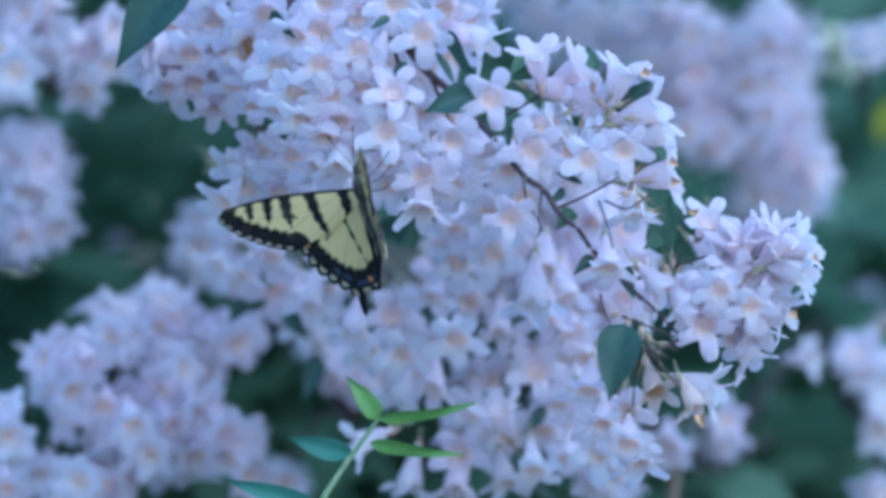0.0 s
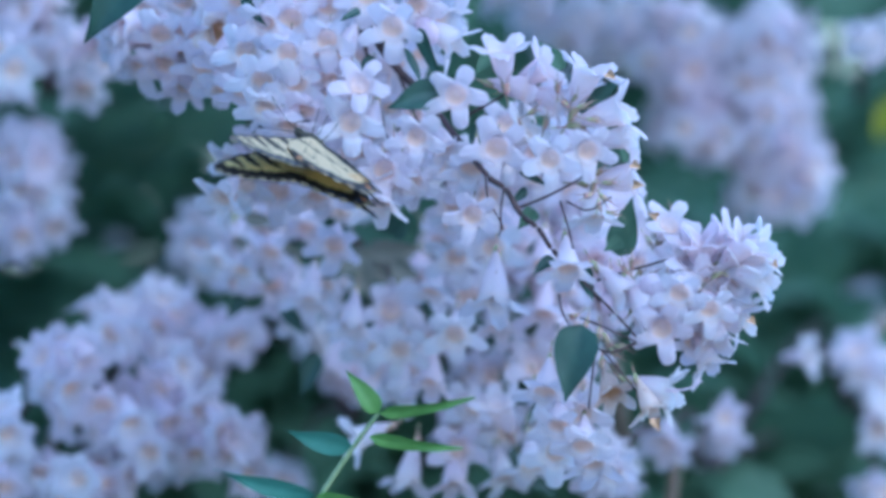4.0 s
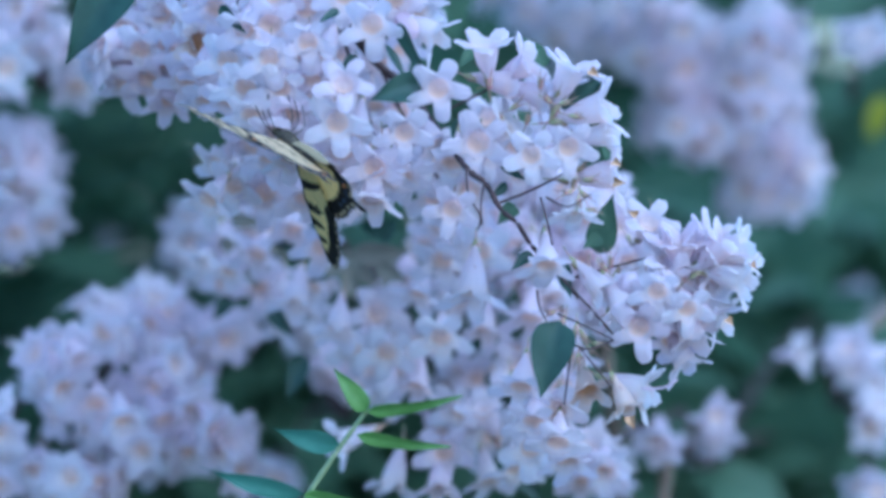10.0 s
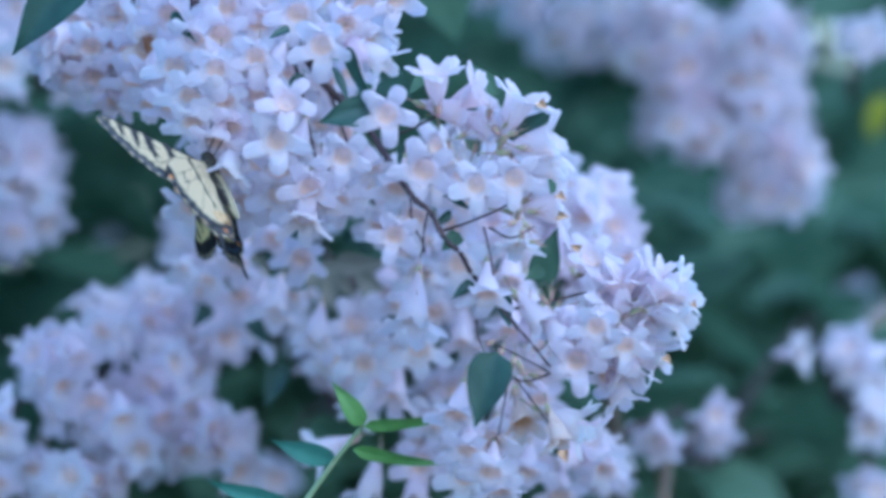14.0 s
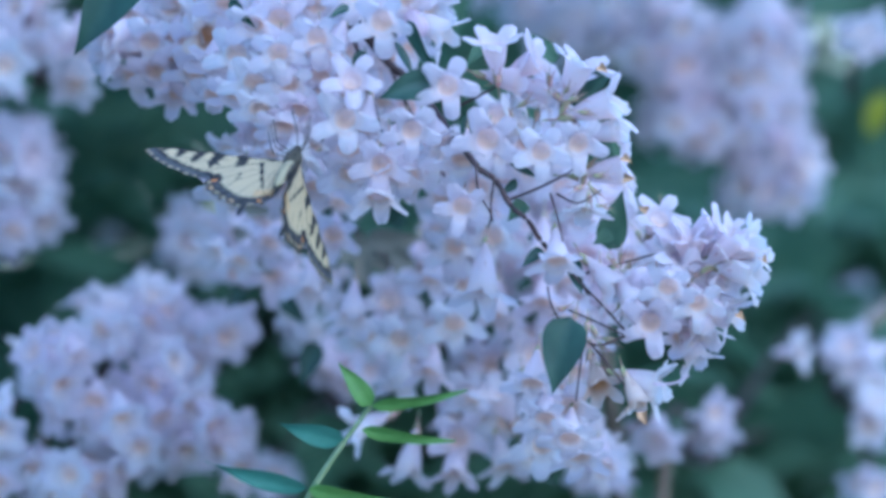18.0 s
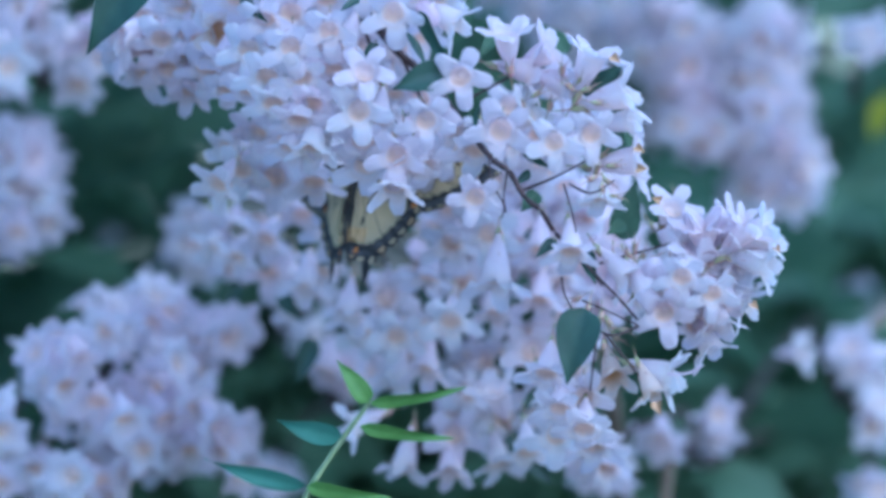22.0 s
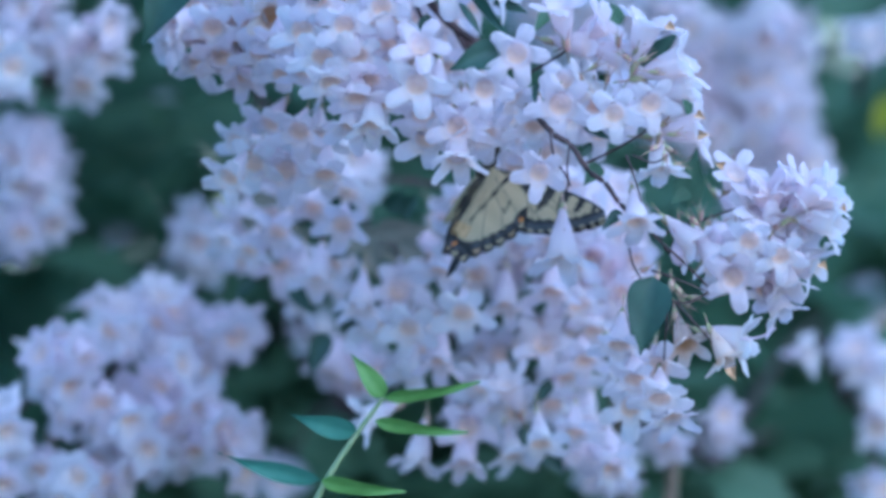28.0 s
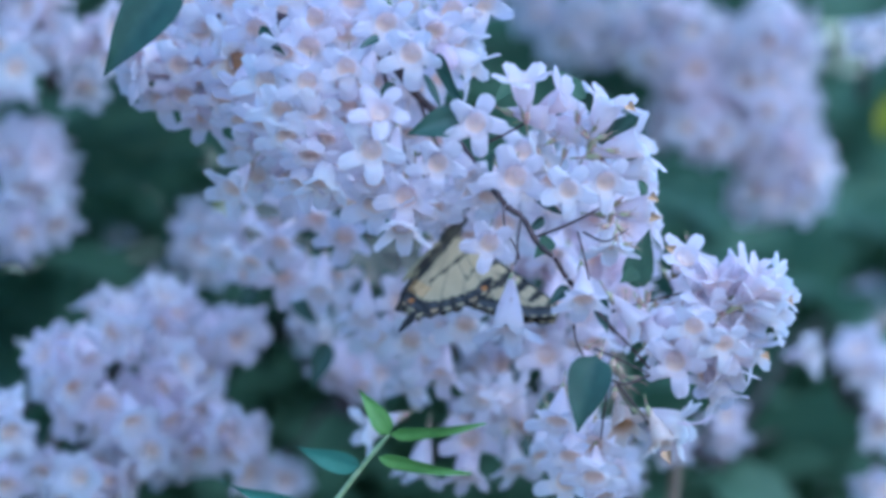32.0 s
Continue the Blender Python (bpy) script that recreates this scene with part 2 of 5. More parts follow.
def calyx_mesh(seed):
    """Green cup, five thin sepals and a thin stalk behind a flower."""
    verts, faces = [], []

    def add(v, f):
        o = len(verts)
        verts.extend(v)
        faces.extend(tuple(i + o for i in q) for q in f)

    prof = [(-19, 0.22), (-15.5, 0.25), (-14.5, 0.7), (-13, 1.25), (-11.5, 1.35), (-10.6, 1.15)]
    ring = [(r * math.cos(math.pi * j / 4), r * math.sin(math.pi * j / 4) + (0.02 * (z + 11) ** 2 if z < -14 else 0), z) for z, r in prof for j in range(8)]
    add(ring, grid_faces(len(prof), 8, True))
    for k in range(5):
        a = 2 * math.pi * (k + 0.3 * (seed % 3)) / 5
        c, s = math.cos(a), math.sin(a)
        strip = []
        for i in range(4):
            t = i / 3
            r, z, w = 1.2 + 2.8 * t * t, -11.4 + 5.2 * t, 0.30 * (1 - t) + 0.07
            strip += [(r * c - w * s, r * s + w * c, z), (r * c + w * s, r * s - w * c, z)]
        add(strip, grid_faces(4, 2, False))
    return mesh_of("calyx", [(0.001 * x, 0.001 * y, 0.001 * z) for x, y, z in verts], faces, [CALYX])


def leaf_mesh(name, length, width, mat, fold=0.18, droop=0.12, wave=0.02, n=12, m=7, point=1.0):
    """An egg-shaped leaf with a drawn-out tip along +Y, its midrib sunk; base at the origin."""
    verts = []
    for i in range(n + 1):
        t = i / n
        w = width * (math.sin(math.pi * min(1, t ** 0.62)) ** 0.85 * (1 - 0.25 * t) if 0 < t < 1 else 0)
        w = max(w * (1 - 0.35 * point * max(0, t - 0.7) / 0.3), 0.012 * width)
        for j in range(m):
            u = 2 * j / (m - 1) - 1
            z = fold * abs(u) * w - droop * length * t * t + wave * length * math.sin(7 * t + 2 * u) * abs(u)
            verts.append((0.5 * w * u, length * t, z))
    return mesh_of(name, verts, grid_faces(n + 1, m, False), [mat])


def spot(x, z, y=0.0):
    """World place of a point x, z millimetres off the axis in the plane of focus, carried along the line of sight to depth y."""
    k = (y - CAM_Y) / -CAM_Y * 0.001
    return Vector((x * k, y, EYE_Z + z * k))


def facing(az, tilt, roll=0.0):
    """Turns +Z to a way that leans by tilt from the camera's axis towards az in the picture; +Y stays as high as it can."""
    a, t = radians(az), radians(tilt)
    f = Vector((math.sin(t) * math.cos(a), -math.cos(t), math.sin(t) * math.sin(a)))
    up = Vector((0, 0, 1)) if abs(f.z) < 0.98 else Vector((0, 1, 0))
    x = up.cross(f).normalized()
    y = f.cross(x)
    return Matrix((x, y, f)).transposed().to_4x4() @ pose(0, 0, 0, 0, 0, roll)


def along(base, tip, roll):
    """A pose at base with +Y to tip and +Z towards the camera, rolled about its length."""
    d = (tip - base).normalized()
    z = Vector((0, -1, 0)) - d * d.dot(Vector((0, -1, 0)))
    z.normalize()
    x = d.cross(z)
    return Matrix.Translation(base) @ Matrix((x, d, z)).transposed().to_4x4() @ pose(0, 0, 0, 0, roll, 0)


OPEN = [flower_mesh("flower", 10 + i, 70 + 6 * (i % 3), 60, 5, PETAL, THROAT) for i in range(8)]
HALF = [flower_mesh("flower", 30 + i, 42 + 7 * (i % 3), 60, 5, PETAL, THROAT) for i in range(6)]
FADED = [flower_mesh("flower", 50 + i, 48, 60, 5, PETAL_FADED, THROAT_FADED, 0.95) for i in range(2)]
FAR = [flower_mesh("flower", 70 + i, 48 + 9 * i, 30, 3, PETAL, THROAT) for i in range(4)]
BUDS = [bud_mesh("bud", i, BUD) for i in range(2)]
CALYXES = [calyx_mesh(i) for i in range(3)]
rng = random.Random(7)


def add_flower(owner, origin, place, az, tilt, size=1.0, kind="auto", with_calyx=True, roll=None):
    if kind == "faded":
        me, nm = rng.choice(FADED), "flower"
    elif kind == "bud":
        me, nm = rng.choice(BUDS), "bud"
    else:
        me, nm = rng.choice(HALF if tilt > 58 else OPEN), "flower"
    m = Matrix.Translation(place - origin) @ facing(az, tilt, rng.uniform(-14, 14) if roll is None else roll) @ Matrix.Scale(size, 4)
    fl = part(nm, me, owner, m, "withered tan bell flower" if kind == "faded" else "")
    if with_calyx:
        part("calyx", rng.choice(CALYXES), fl)
    return fl


def thing(name, at, label, category, group="", kind=""):
    e = new(name)
    e.empty_display_size = 0.01
    e.location = at
    return tagged(e, label, category, group, kind)


# ---- ground, with the shrub bed reaching out to a dark hedge line ----
gv, gf, N = [], [], 60
for i in range(N + 1):
    for j in range(N + 1):
        u, v = 2 * i / N - 1, 2 * j / N - 1
        x, y = 400 * u * abs(u) ** 2.2, 400 * v * abs(v) ** 2.2
        gv.append((x, y, 0.03 * noise.noise((x * 0.8, y * 0.8, 0)) - 0.02))
ground = new("ground", mesh_of("ground", gv, [f[::-1] for f in grid_faces(N + 1, N + 1, False)], [SOIL]))
tagged(ground, "dark grassy soil under the flowering shrubs", "ground", kind="structure")


def leaf_cloud(name, centres, count, size, mat, seed, label, category="foliage"):
    """Many small separate leaves, joined, in the given egg-shaped clumps (centre, radii)."""
    r = random.Random(seed)
    verts, faces = [], []
    base = [(0, 0, 0), (0.34, 0.3, 0.05), (0.30, 0.62, 0.02), (0, 1, -0.12), (-0.30, 0.62, 0.02), (-0.34, 0.3, 0.05), (0, 0.45, -0.03)]
    quads = [(0, 1, 6), (1, 2, 6), (2, 3, 6), (3, 4, 6), (4, 5, 6), (5, 0, 6)]
    for _ in range(count):
        c, rad = r.choice(centres)
        while True:
            p = Vector((r.uniform(-1, 1), r.uniform(-1, 1), r.uniform(-1, 1)))
            if p.length < 1:
                break
        p = Vector(c) + Vector((p.x * rad[0], p.y * rad[1], p.z * rad[2]))
        rot = Euler((r.uniform(-0.9, 0.6), r.uniform(-0.7, 0.7), r.uniform(0, 6.28))).to_matrix()
        s = size * r.uniform(0.6, 1.3)
        o = len(verts)
        verts.extend(p + rot @ (Vector(b) * s) for b in base)
        faces.extend(tuple(i + o for i in q) for q in quads)
    ob = new(name, mesh_of(name, verts, faces, [mat], smooth=False))
    return tagged(ob, label, category, kind="stuff")


# far hedge behind everything, and the shrub's own shaded leaves behind the blossom
hedge = [((x, 3.4 + 0.4 * math.sin(3 * x), z), (0.7, 0.5, 0.6)) for x in (-3.2, -2.2, -1.2, -0.3, 0.5, 1.4, 2.4, 3.3) for z in (0.5, 1.2, 1.9, 2.5)]
leaf_cloud("hedge_foliage", hedge, 27000, 0.11, LEAF_HAZED, 3, "dense green hedge leaves behind the shrub, paled for haze")
# the last eight clumps are added out of view, to shade the flowers below
inner = [(spot(x, z, y), (0.11, 0.12, 0.10)) for x, z, y in [(-104.2, 34.1, 0.8), (-113.1, 3.7, 0.75), (-129.1, -21.2, 0.8), (-54.2, -35.5, 0.6), (-43.5, -49.8, 0.62), (-61.4, -74.7, 0.62), (-23.9, -74.7, 0.62), (2.9, -74.7, 0.62), (83.1, 3.7, 0.95), (118.8, -7.0, 0.9), (101.0, -21.2, 0.85), (92.0, -42.6, 0.7), (113.4, -56.9, 0.7), (83.1, -69.4, 0.6), (127.7, -21.2, 0.9), (138.4, 3.7, 0.9), (127.7, 73.3, 1.0), (52.8, 51.9, 1.0), (29.6, 51.9, 1.0), (-86.3, 25.2, 0.6), (-95.3, 46.6, 0.7), (-40.0, -21.2, 0.62), (-15.0, -35.5, 0.6), (20.7, -73.0, 0.62), (56.4, -46.2, 0.7), (-184.4, 192.8, 0.3), (-275.4, 34.1, 0.4), (127.7, 185.7, 0.45), (-104.2, 153.6, 0.35), (-32.8, 160.7, 0.3), (38.5, 164.3, 0.3), (-68.5, 167.8, 0.5), (-175.5, 132.2, 0.5)]]
leaf_cloud("shrub_foliage", inner, 2300, 0.045, LEAF_SOFT, 4, "green leaves in the flowering shrub, paled for haze, with unseen clumps added for shade")

# canes that rise from the ground and arch over into the blossoming branches
canes = thing("shrub_canes", (0.1, 1.1, 0), "bundle of grey-brown arching shrub canes rising from the soil", "shrub")
for ctrl in [
    [(-0.05, 1.15, -0.02), (-0.150, 1.067, 0.963), (-0.35, 0.9, 1.75), (-0.132, 0.17, 1.624)],
    [(0, 1.05, -0.02), (-0.133, 0.900, 0.990), (-0.4, 0.6, 1.8), (-0.164, 0.04, 1.628)],
    [(0.1, 1.1, -0.02), (-0.017, 0.967, 0.605), (-0.25, 0.7, 1.1), (-0.133, 0.25, 1.448)],
    [(0.15, 1.2, -0.02), (0.200, 1.133, 1.155), (0.3, 1.0, 2.1), (0.089, 0.41, 1.575)],
    [(0.1, 1.15, -0.02), (0.233, 1.067, 0.935), (0.5, 0.9, 1.7), (0.151, 0.4, 1.457)],
    [(0.05, 1.2, -0.02), (-0.117, 1.033, 0.605), (-0.45, 0.7, 1.1), (-0.153, 0.34, 1.532)],
    [(0.2, 1.1, -0.02), (0.167, 0.933, 0.660), (0.1, 0.6, 1.2), (0.055, 0.22, 1.502)],
    [(0.0, 1.2, -0.02), (0.017, 1.033, 0.495), (0.05, 0.7, 0.9), (0.084, 0.27, 1.429)],
    [(-0.02, 1.1, -0.02), (-0.063, 0.867, 0.550), (-0.15, 0.4, 1.0), (-0.051, 0.03, 1.401)]]:
    pts = [Vector(p) - canes.location for p in ctrl]
    part("cane", stem_mesh("cane", pts, 0.011, 0.0022, CANE, 10), canes)


# ---- blossom clusters farther back ----
def cluster(label, blobs, tint=0.0, group="distant blossom clusters", low=False, seed=1):
    """A mass of flowers on a hidden twig; blobs are (x, z, rx, rz) in mm of the focus plane, y, half depth, count."""
    r = random.Random(seed)
    x, z, _, _, y = blobs[0][:5]
    root = spot(x, z, y) + Vector((0, 0.05, 0.0))
    cl = thing("blossom_cluster", root, label, "flowers", group)
    tips = []
    for x, z, rx, rz, y, dy, count in blobs:
        tips.append(spot(x, z, y))
        for _ in range(count):
            while True:
                a, b, c = r.uniform(-1, 1), r.uniform(-1, 1), r.uniform(-1, 1)
                if a * a + b * b + c * c < 1:
                    break
            p = spot(x + a * rx, z + b * rz, y + c * dy)
            az = math.degrees(math.atan2(b - 0.45, a)) + r.uniform(-40, 40)
            tilt = min(100, 20 + 70 * math.hypot(a, b) * r.uniform(0.4, 1.2))
            me = r.choice(FAR)
            m = Matrix.Translation(p - root) @ facing(az, tilt, r.uniform(-30, 30)) @ Matrix.Scale(r.uniform(0.85, 1.15), 4)
            part("flower", me, cl, m)
    for t in tips:
        part("twig", stem_mesh("twig", [Vector((0, 0.04, -0.02)), (t - root) * 0.5 + Vector((0, 0.02, 0.004)), t - root], 0.0016, 0.0007, BARK, 4), cl)
    return cl


cluster("rounded cluster of pale pink bells, softly shaded", [(-119.3, -37.3, 12.5, 13.4, 0.22, 0.06, 12), (-106.0, -26.6, 13.4, 11.1, 0.24, 0.06, 11), (-89.0, -21.2, 11.6, 11.1, 0.25, 0.06, 11), (-107.7, -53.3, 19.6, 14.3, 0.21, 0.06, 17), (-83.7, -44.4, 15.2, 15.2, 0.22, 0.06, 16), (-75.3, -60.5, 12.1, 15.2, 0.21, 0.06, 11), (-73.8, -29.3, 7.1, 7.1, 0.23, 0.04, 7), (-113.1, -73.0, 23.2, 10.7, 0.2, 0.05, 15), (-139.8, -64.0, 8.9, 19.6, 0.2, 0.04, 11), (-65.5, -66.0, 6.0, 11.0, 0.21, 0.04, 8), (-92.0, -66.0, 16.0, 12.0, 0.23, 0.05, 13), (-66.0, -28.0, 6.0, 6.0, 0.24, 0.03, 5)], seed=31)
cluster("hanging cluster of pale bells beside dark leaves", [(-130.9, 26.9, 10.7, 14.3, 0.3, 0.04, 18), (-130.9, 7.3, 11.6, 12.5, 0.3, 0.04, 16), (-136.3, 19.8, 10.7, 21.4, 0.312, 0.04, 12)], seed=32)
cluster("upper cluster of pale lilac bells", [(-129.1, 68.0, 16.1, 14.3, 0.26, 0.06, 18), (-111.3, 62.6, 10.7, 16.1, 0.26, 0.06, 12), (-136.3, 57.3, 8.9, 10.7, 0.252, 0.04, 8)], seed=33)
cluster("large blurred mass of white-lilac bells", [(74.2, 62.6, 19.6, 19.6, 0.42, 0.06, 39), (102.0, 59.0, 15.0, 19.6, 0.42, 0.06, 42), (81.3, 39.4, 17.8, 16.1, 0.42, 0.06, 30), (103.5, 37.6, 16.0, 16.1, 0.42, 0.06, 33), (99.2, 18.0, 8.9, 10.7, 0.42, 0.05, 8), (114.0, 21.6, 8.9, 8.9, 0.42, 0.05, 7), (47.4, 68.0, 25.0, 10.7, 0.46, 0.06, 18), (31.4, 75.1, 19.6, 8.9, 0.46, 0.06, 10)], seed=34)
cluster("pale bells at the shrub edge", [(131.5, -35.0, 8.0, 5.5, 0.36, 0.04, 6), (116.0, -34.8, 1.5, 1.5, 0.3, 0.02, 1), (139.8, -37.3, 4.3, 8.0, 0.4, 0.04, 3), (138.8, -56.9, 3.9, 10.7, 0.36, 0.04, 4), (138.4, -77.4, 5.0, 4.5, 0.36, 0.03, 2)], seed=35)
cluster("scattered pale bells low among shaded leaves", [(108.1, -73.0, 3.9, 3.2, 0.8, 0.03, 2), (117.0, -46.2, 3.6, 3.6, 0.9, 0.03, 2), (81.3, -64.0, 3.6, 4.5, 0.5, 0.03, 2), (122.4, -15.9, 3.6, 2.7, 0.9, 0.03, 1)], seed=40)
cluster("single pale bells among leaves", [(136.6, 65.3, 5.4, 4.5, 0.36, 0.03, 4)], seed=36)
cluster("small sprays of pale bells low in the shrub", [(89.4, -55.1, 2.5, 8.9, 0.3, 0.02, 4), (70.6, -58.7, 5.5, 6.0, 0.26, 0.02, 4), (52.4, -74.0, 9.0, 6.0, 0.26, 0.03, 4), (49.2, -68.0, 8.0, 8.0, 0.14, 0.03, 5), (121.5, -72.0, 5.0, 4.0, 0.7, 0.03, 3), (134.0, -17.0, 2.5, 4.0, 0.7, 0.02, 3)], seed=37)
cluster("blossom mass behind the drooping branch", [(49.2, 2.0, 19.6, 19.6, 0.17, 0.03, 26), (35.0, 19.8, 16.1, 12.5, 0.18, 0.03, 14), (54.6, -17.7, 12.5, 10.7, 0.17, 0.03, 10), (20.7, 3.7, 16.1, 14.3, 0.17, 0.03, 18), (-29.3, 21.6, 12.5, 10.7, 0.24, 0.03, 10)], seed=38)
cluster("blue-tinged bells deep in the shade", [(-27.5, -39.1, 10.7, 8.9, 0.27, 0.03, 8), (-84.5, 40.3, 5.4, 5.4, 0.6, 0.03, 4), (-49.8, -73.0, 9.8, 5.0, 0.42, 0.03, 5), (-101.5, 9.0, 5.0, 6.5, 1.0, 0.03, 6), (-40.0, -30.1, 4.5, 3.6, 0.4, 0.02, 2), (-77.1, 1.1, 7.0, 12.0, 0.34, 0.03, 11)], seed=39)

# leaves that show between the far clusters
for x, z, y, dx, dz, width, gold in [(-113.1, 26.9, 1.02, 37.5, 10.7, 0.4, 2),
    (-120.2, 40.3, 0.94, 39.2, -5.4, 0.4, 2),
    (83.1, -31.9, 1.02, -26.8, -10.7, 0.5, 0),
    (109.9, -46.2, 1.02, 21.4, -7.1, 0.5, 0),
    (97.4, -28.4, 0.94, 10.7, 28.5, 0.5, 0),
    (70.6, -7.0, 0.68, 7.1, -19.6, 0.5, 0),
    (140.6, 47.4, 0.5, -2.1, -16.1, 0.6, 1),
    (-91.7, 44.8, 0.5, 8.9, -14.3, 0.5, 2),
    (-72.1, 12.7, 0.3, 10.7, -3.6, 0.6, 1),
    (74.2, -21.2, 0.51, -10.7, 10.7, 0.5, 0),
    (117.0, -7.0, 1.19, 17.8, -10.7, 0.5, 0),
    (92.0, -64.0, 1.02, 35.7, -3.6, 0.5, 0),
    (-121.0, 30.0, 0.55, 50.0, 5.0, 0.36, 2), (-70.0, 33.0, 0.5, -22.0, 12.0, 0.5, 2), (122.0, -52.0, 0.7, -28.0, -6.0, 0.5, 2)]:
    b, t = spot(x, z, y), spot(x + dx, z + dz, y + 0.01)
    lf = new("leaf", leaf_mesh("leaf", (t - b).length, width * (t - b).length, (LEAF, LEAF_GOLD, LEAF_SOFT)[gold]))
    lf.matrix_basis = along(b, t, rng.uniform(-35, 35))
    tagged(lf, "yellowing leaf of the shrub" if gold == 1 else "broad green leaf of the shrub in soft shade", "leaf", "loose leaves")


# ---- the branches ----
def leaves_on(owner, origin, rows, mat, label):
    for bx, bz, tx, tz, width, roll, y in rows:
        b, t = spot(bx, bz, y), spot(tx, tz, y - 0.004)
        ln = (t - b).length
        part("leaf", leaf_mesh("leaf", ln, width * ln, mat), owner, Matrix.Translation(-origin) @ along(b, t, roll), label)


def flowers_on(owner, origin, rows, y, depth, away=0.0, grow=1.0):
    for x, z, az, tilt, size in rows:
        kind = "auto"
        if size > 2:
            kind, size = "faded", size - 2
        elif size < 0:
            kind, size = "bud", -size
        back_off = away * min(1.0, max(0.0, (-48 - x) / 25))
        add_flower(owner, origin, spot(x, z, y + back_off + rng.uniform(-depth, depth)), az, tilt, size * grow * rng.uniform(0.95, 1.05), kind)


def fill_on(owner, origin, blobs, y0, y1, seed):
    r = random.Random(seed)
    for x, z, rx, rz, count in blobs:
        for _ in range(count):
            a, rad = r.uniform(0, 6.283), math.sqrt(r.random())
            add_flower(owner, origin, spot(x + rx * rad * math.cos(a), z + rz * rad * math.sin(a), r.uniform(y0, y1)),
                       r.uniform(210, 330), r.uniform(15, 65), r.uniform(0.85, 1.05))


def stems_on(owner, origin, rows, y):
    for name, r0, r1, pts in rows:
        part(name, stem_mesh(name, [spot(px, pz, y + py) - origin for px, pz, py in pts], r0, r1, BARK), owner)


upper_at = spot(-118.4, 89.4, 0.02)
upper = thing("flowering_branch", upper_at, "arching branch crowded with pale pink bell flowers", "branch", "swaying branches")
for rows in ([(-93.1, 63.0, 205, 62, 1), (-80.1, 60.8, 258, 32, 1), (-73.5, 71.9, 262, 28, 1), (-61.4, 63.0, 268, 24, 2.95), (-78.3, 51.0, 250, 44, 1), (-65.8, 51.6, 264, 36, 1), (-86.3, 49.2, 242, 55, 1), (-72.4, 43.7, 265, 60, 1), (-52.4, 57.3, 264, 30, 1), (-66.4, 69.7, 195, 80, 1.1), (-38.7, 68.3, 268, 28, 1), (-27.1, 73.3, 268, 25, 1), (-14.6, 77.2, 282, 30, 1)],
             [(-37.8, 78.0, 268, 26, 1), (-35.5, 47.6, 268, 38, 1), (-46.7, 48.0, 262, 42, 1), (-52.8, 44.1, 264, 50, 1), (-45.0, 39.4, 266, 48, 1), (-59.6, 43.7, 262, 55, 1), (-32.5, 39.1, 268, 50, 1), (-37.3, 33.7, 264, 55, 1), (-16.4, 19.1, 258, 44, 1)],
             [(13.2, 30.1, 300, 62, 1), (-25.7, 50.1, 262, 50, 1), (-22.1, 57.6, 250, 60, 1), (1.1, 75.1, 290, 40, 1), (10.0, 71.5, 318, 62, 1), (13.6, 64.8, 330, 76, 1), (5.5, 66.2, 300, 80, -1), (-86.3, 68.0, 250, 45, 1), (-93.1, 56.4, 225, 62, 1), (-86.3, 59.0, 240, 50, 1), (-95.3, 59.9, 190, 72, 1), (-72.1, 61.7, 255, 50, 1), (-56.0, 73.3, 258, 40, 1), (-47.1, 66.2, 258, 46, 1), (-59.6, 53.7, 258, 58, 1), (-25.7, 84.0, 268, 30, 1)],
             [(-43.5, 85.8, 262, 34, 1), (-7.8, 83.1, 276, 32, 1), (-64.9, 82.2, 255, 38, 1), (-79.2, 80.4, 250, 40, 1), (6.4, 82.2, 300, 40, 1), (-54.2, 84.9, 255, 35, 1), (17.1, 84.0, 310, 50, 1), (-32.8, 25.2, 262, 62, 1), (-40.0, 25.2, 255, 60, 1), (-11.4, 33.2, 262, 62, 1), (-2.5, 19.8, 275, 60, 1), (-7.0, 11.8, 268, 62, 1), (2.9, 18.9, 285, 50, 1)],
             [(-16.8, 26.9, 262, 50, 1)],):
    flowers_on(upper, upper_at, rows, 0.0, 0.007, 0.06, 1.06)
flowers_on(upper, upper_at, [(-15.5, 50.5, 88, 26, 1), (-17.7, 37.3, 270, 14, 1.1), (-6.1, 22.7, 265, 24, 1.12), (3.7, 33.7, 284, 24, 1), (-26.8, 62.6, 266, 26, 1), (-6.4, 68.0, 266, 22, 1.08), (-39.1, 57.6, 265, 30, 1)], -0.014, 0.003, 0.0, 0.97)
fill_on(upper, upper_at, [(-78.3, 66.2, 14.3, 12.5, 8), (-47.1, 64.4, 25.0, 16.1, 18), (-15.0, 68.0, 26.8, 14.3, 18), (-35.0, 42.0, 22.0, 10.0, 8), (0.0, 24.0, 16.1, 8.0, 8), (-10.0, 45.0, 12.0, 10.0, 5)], 0.04, 0.09, 21)
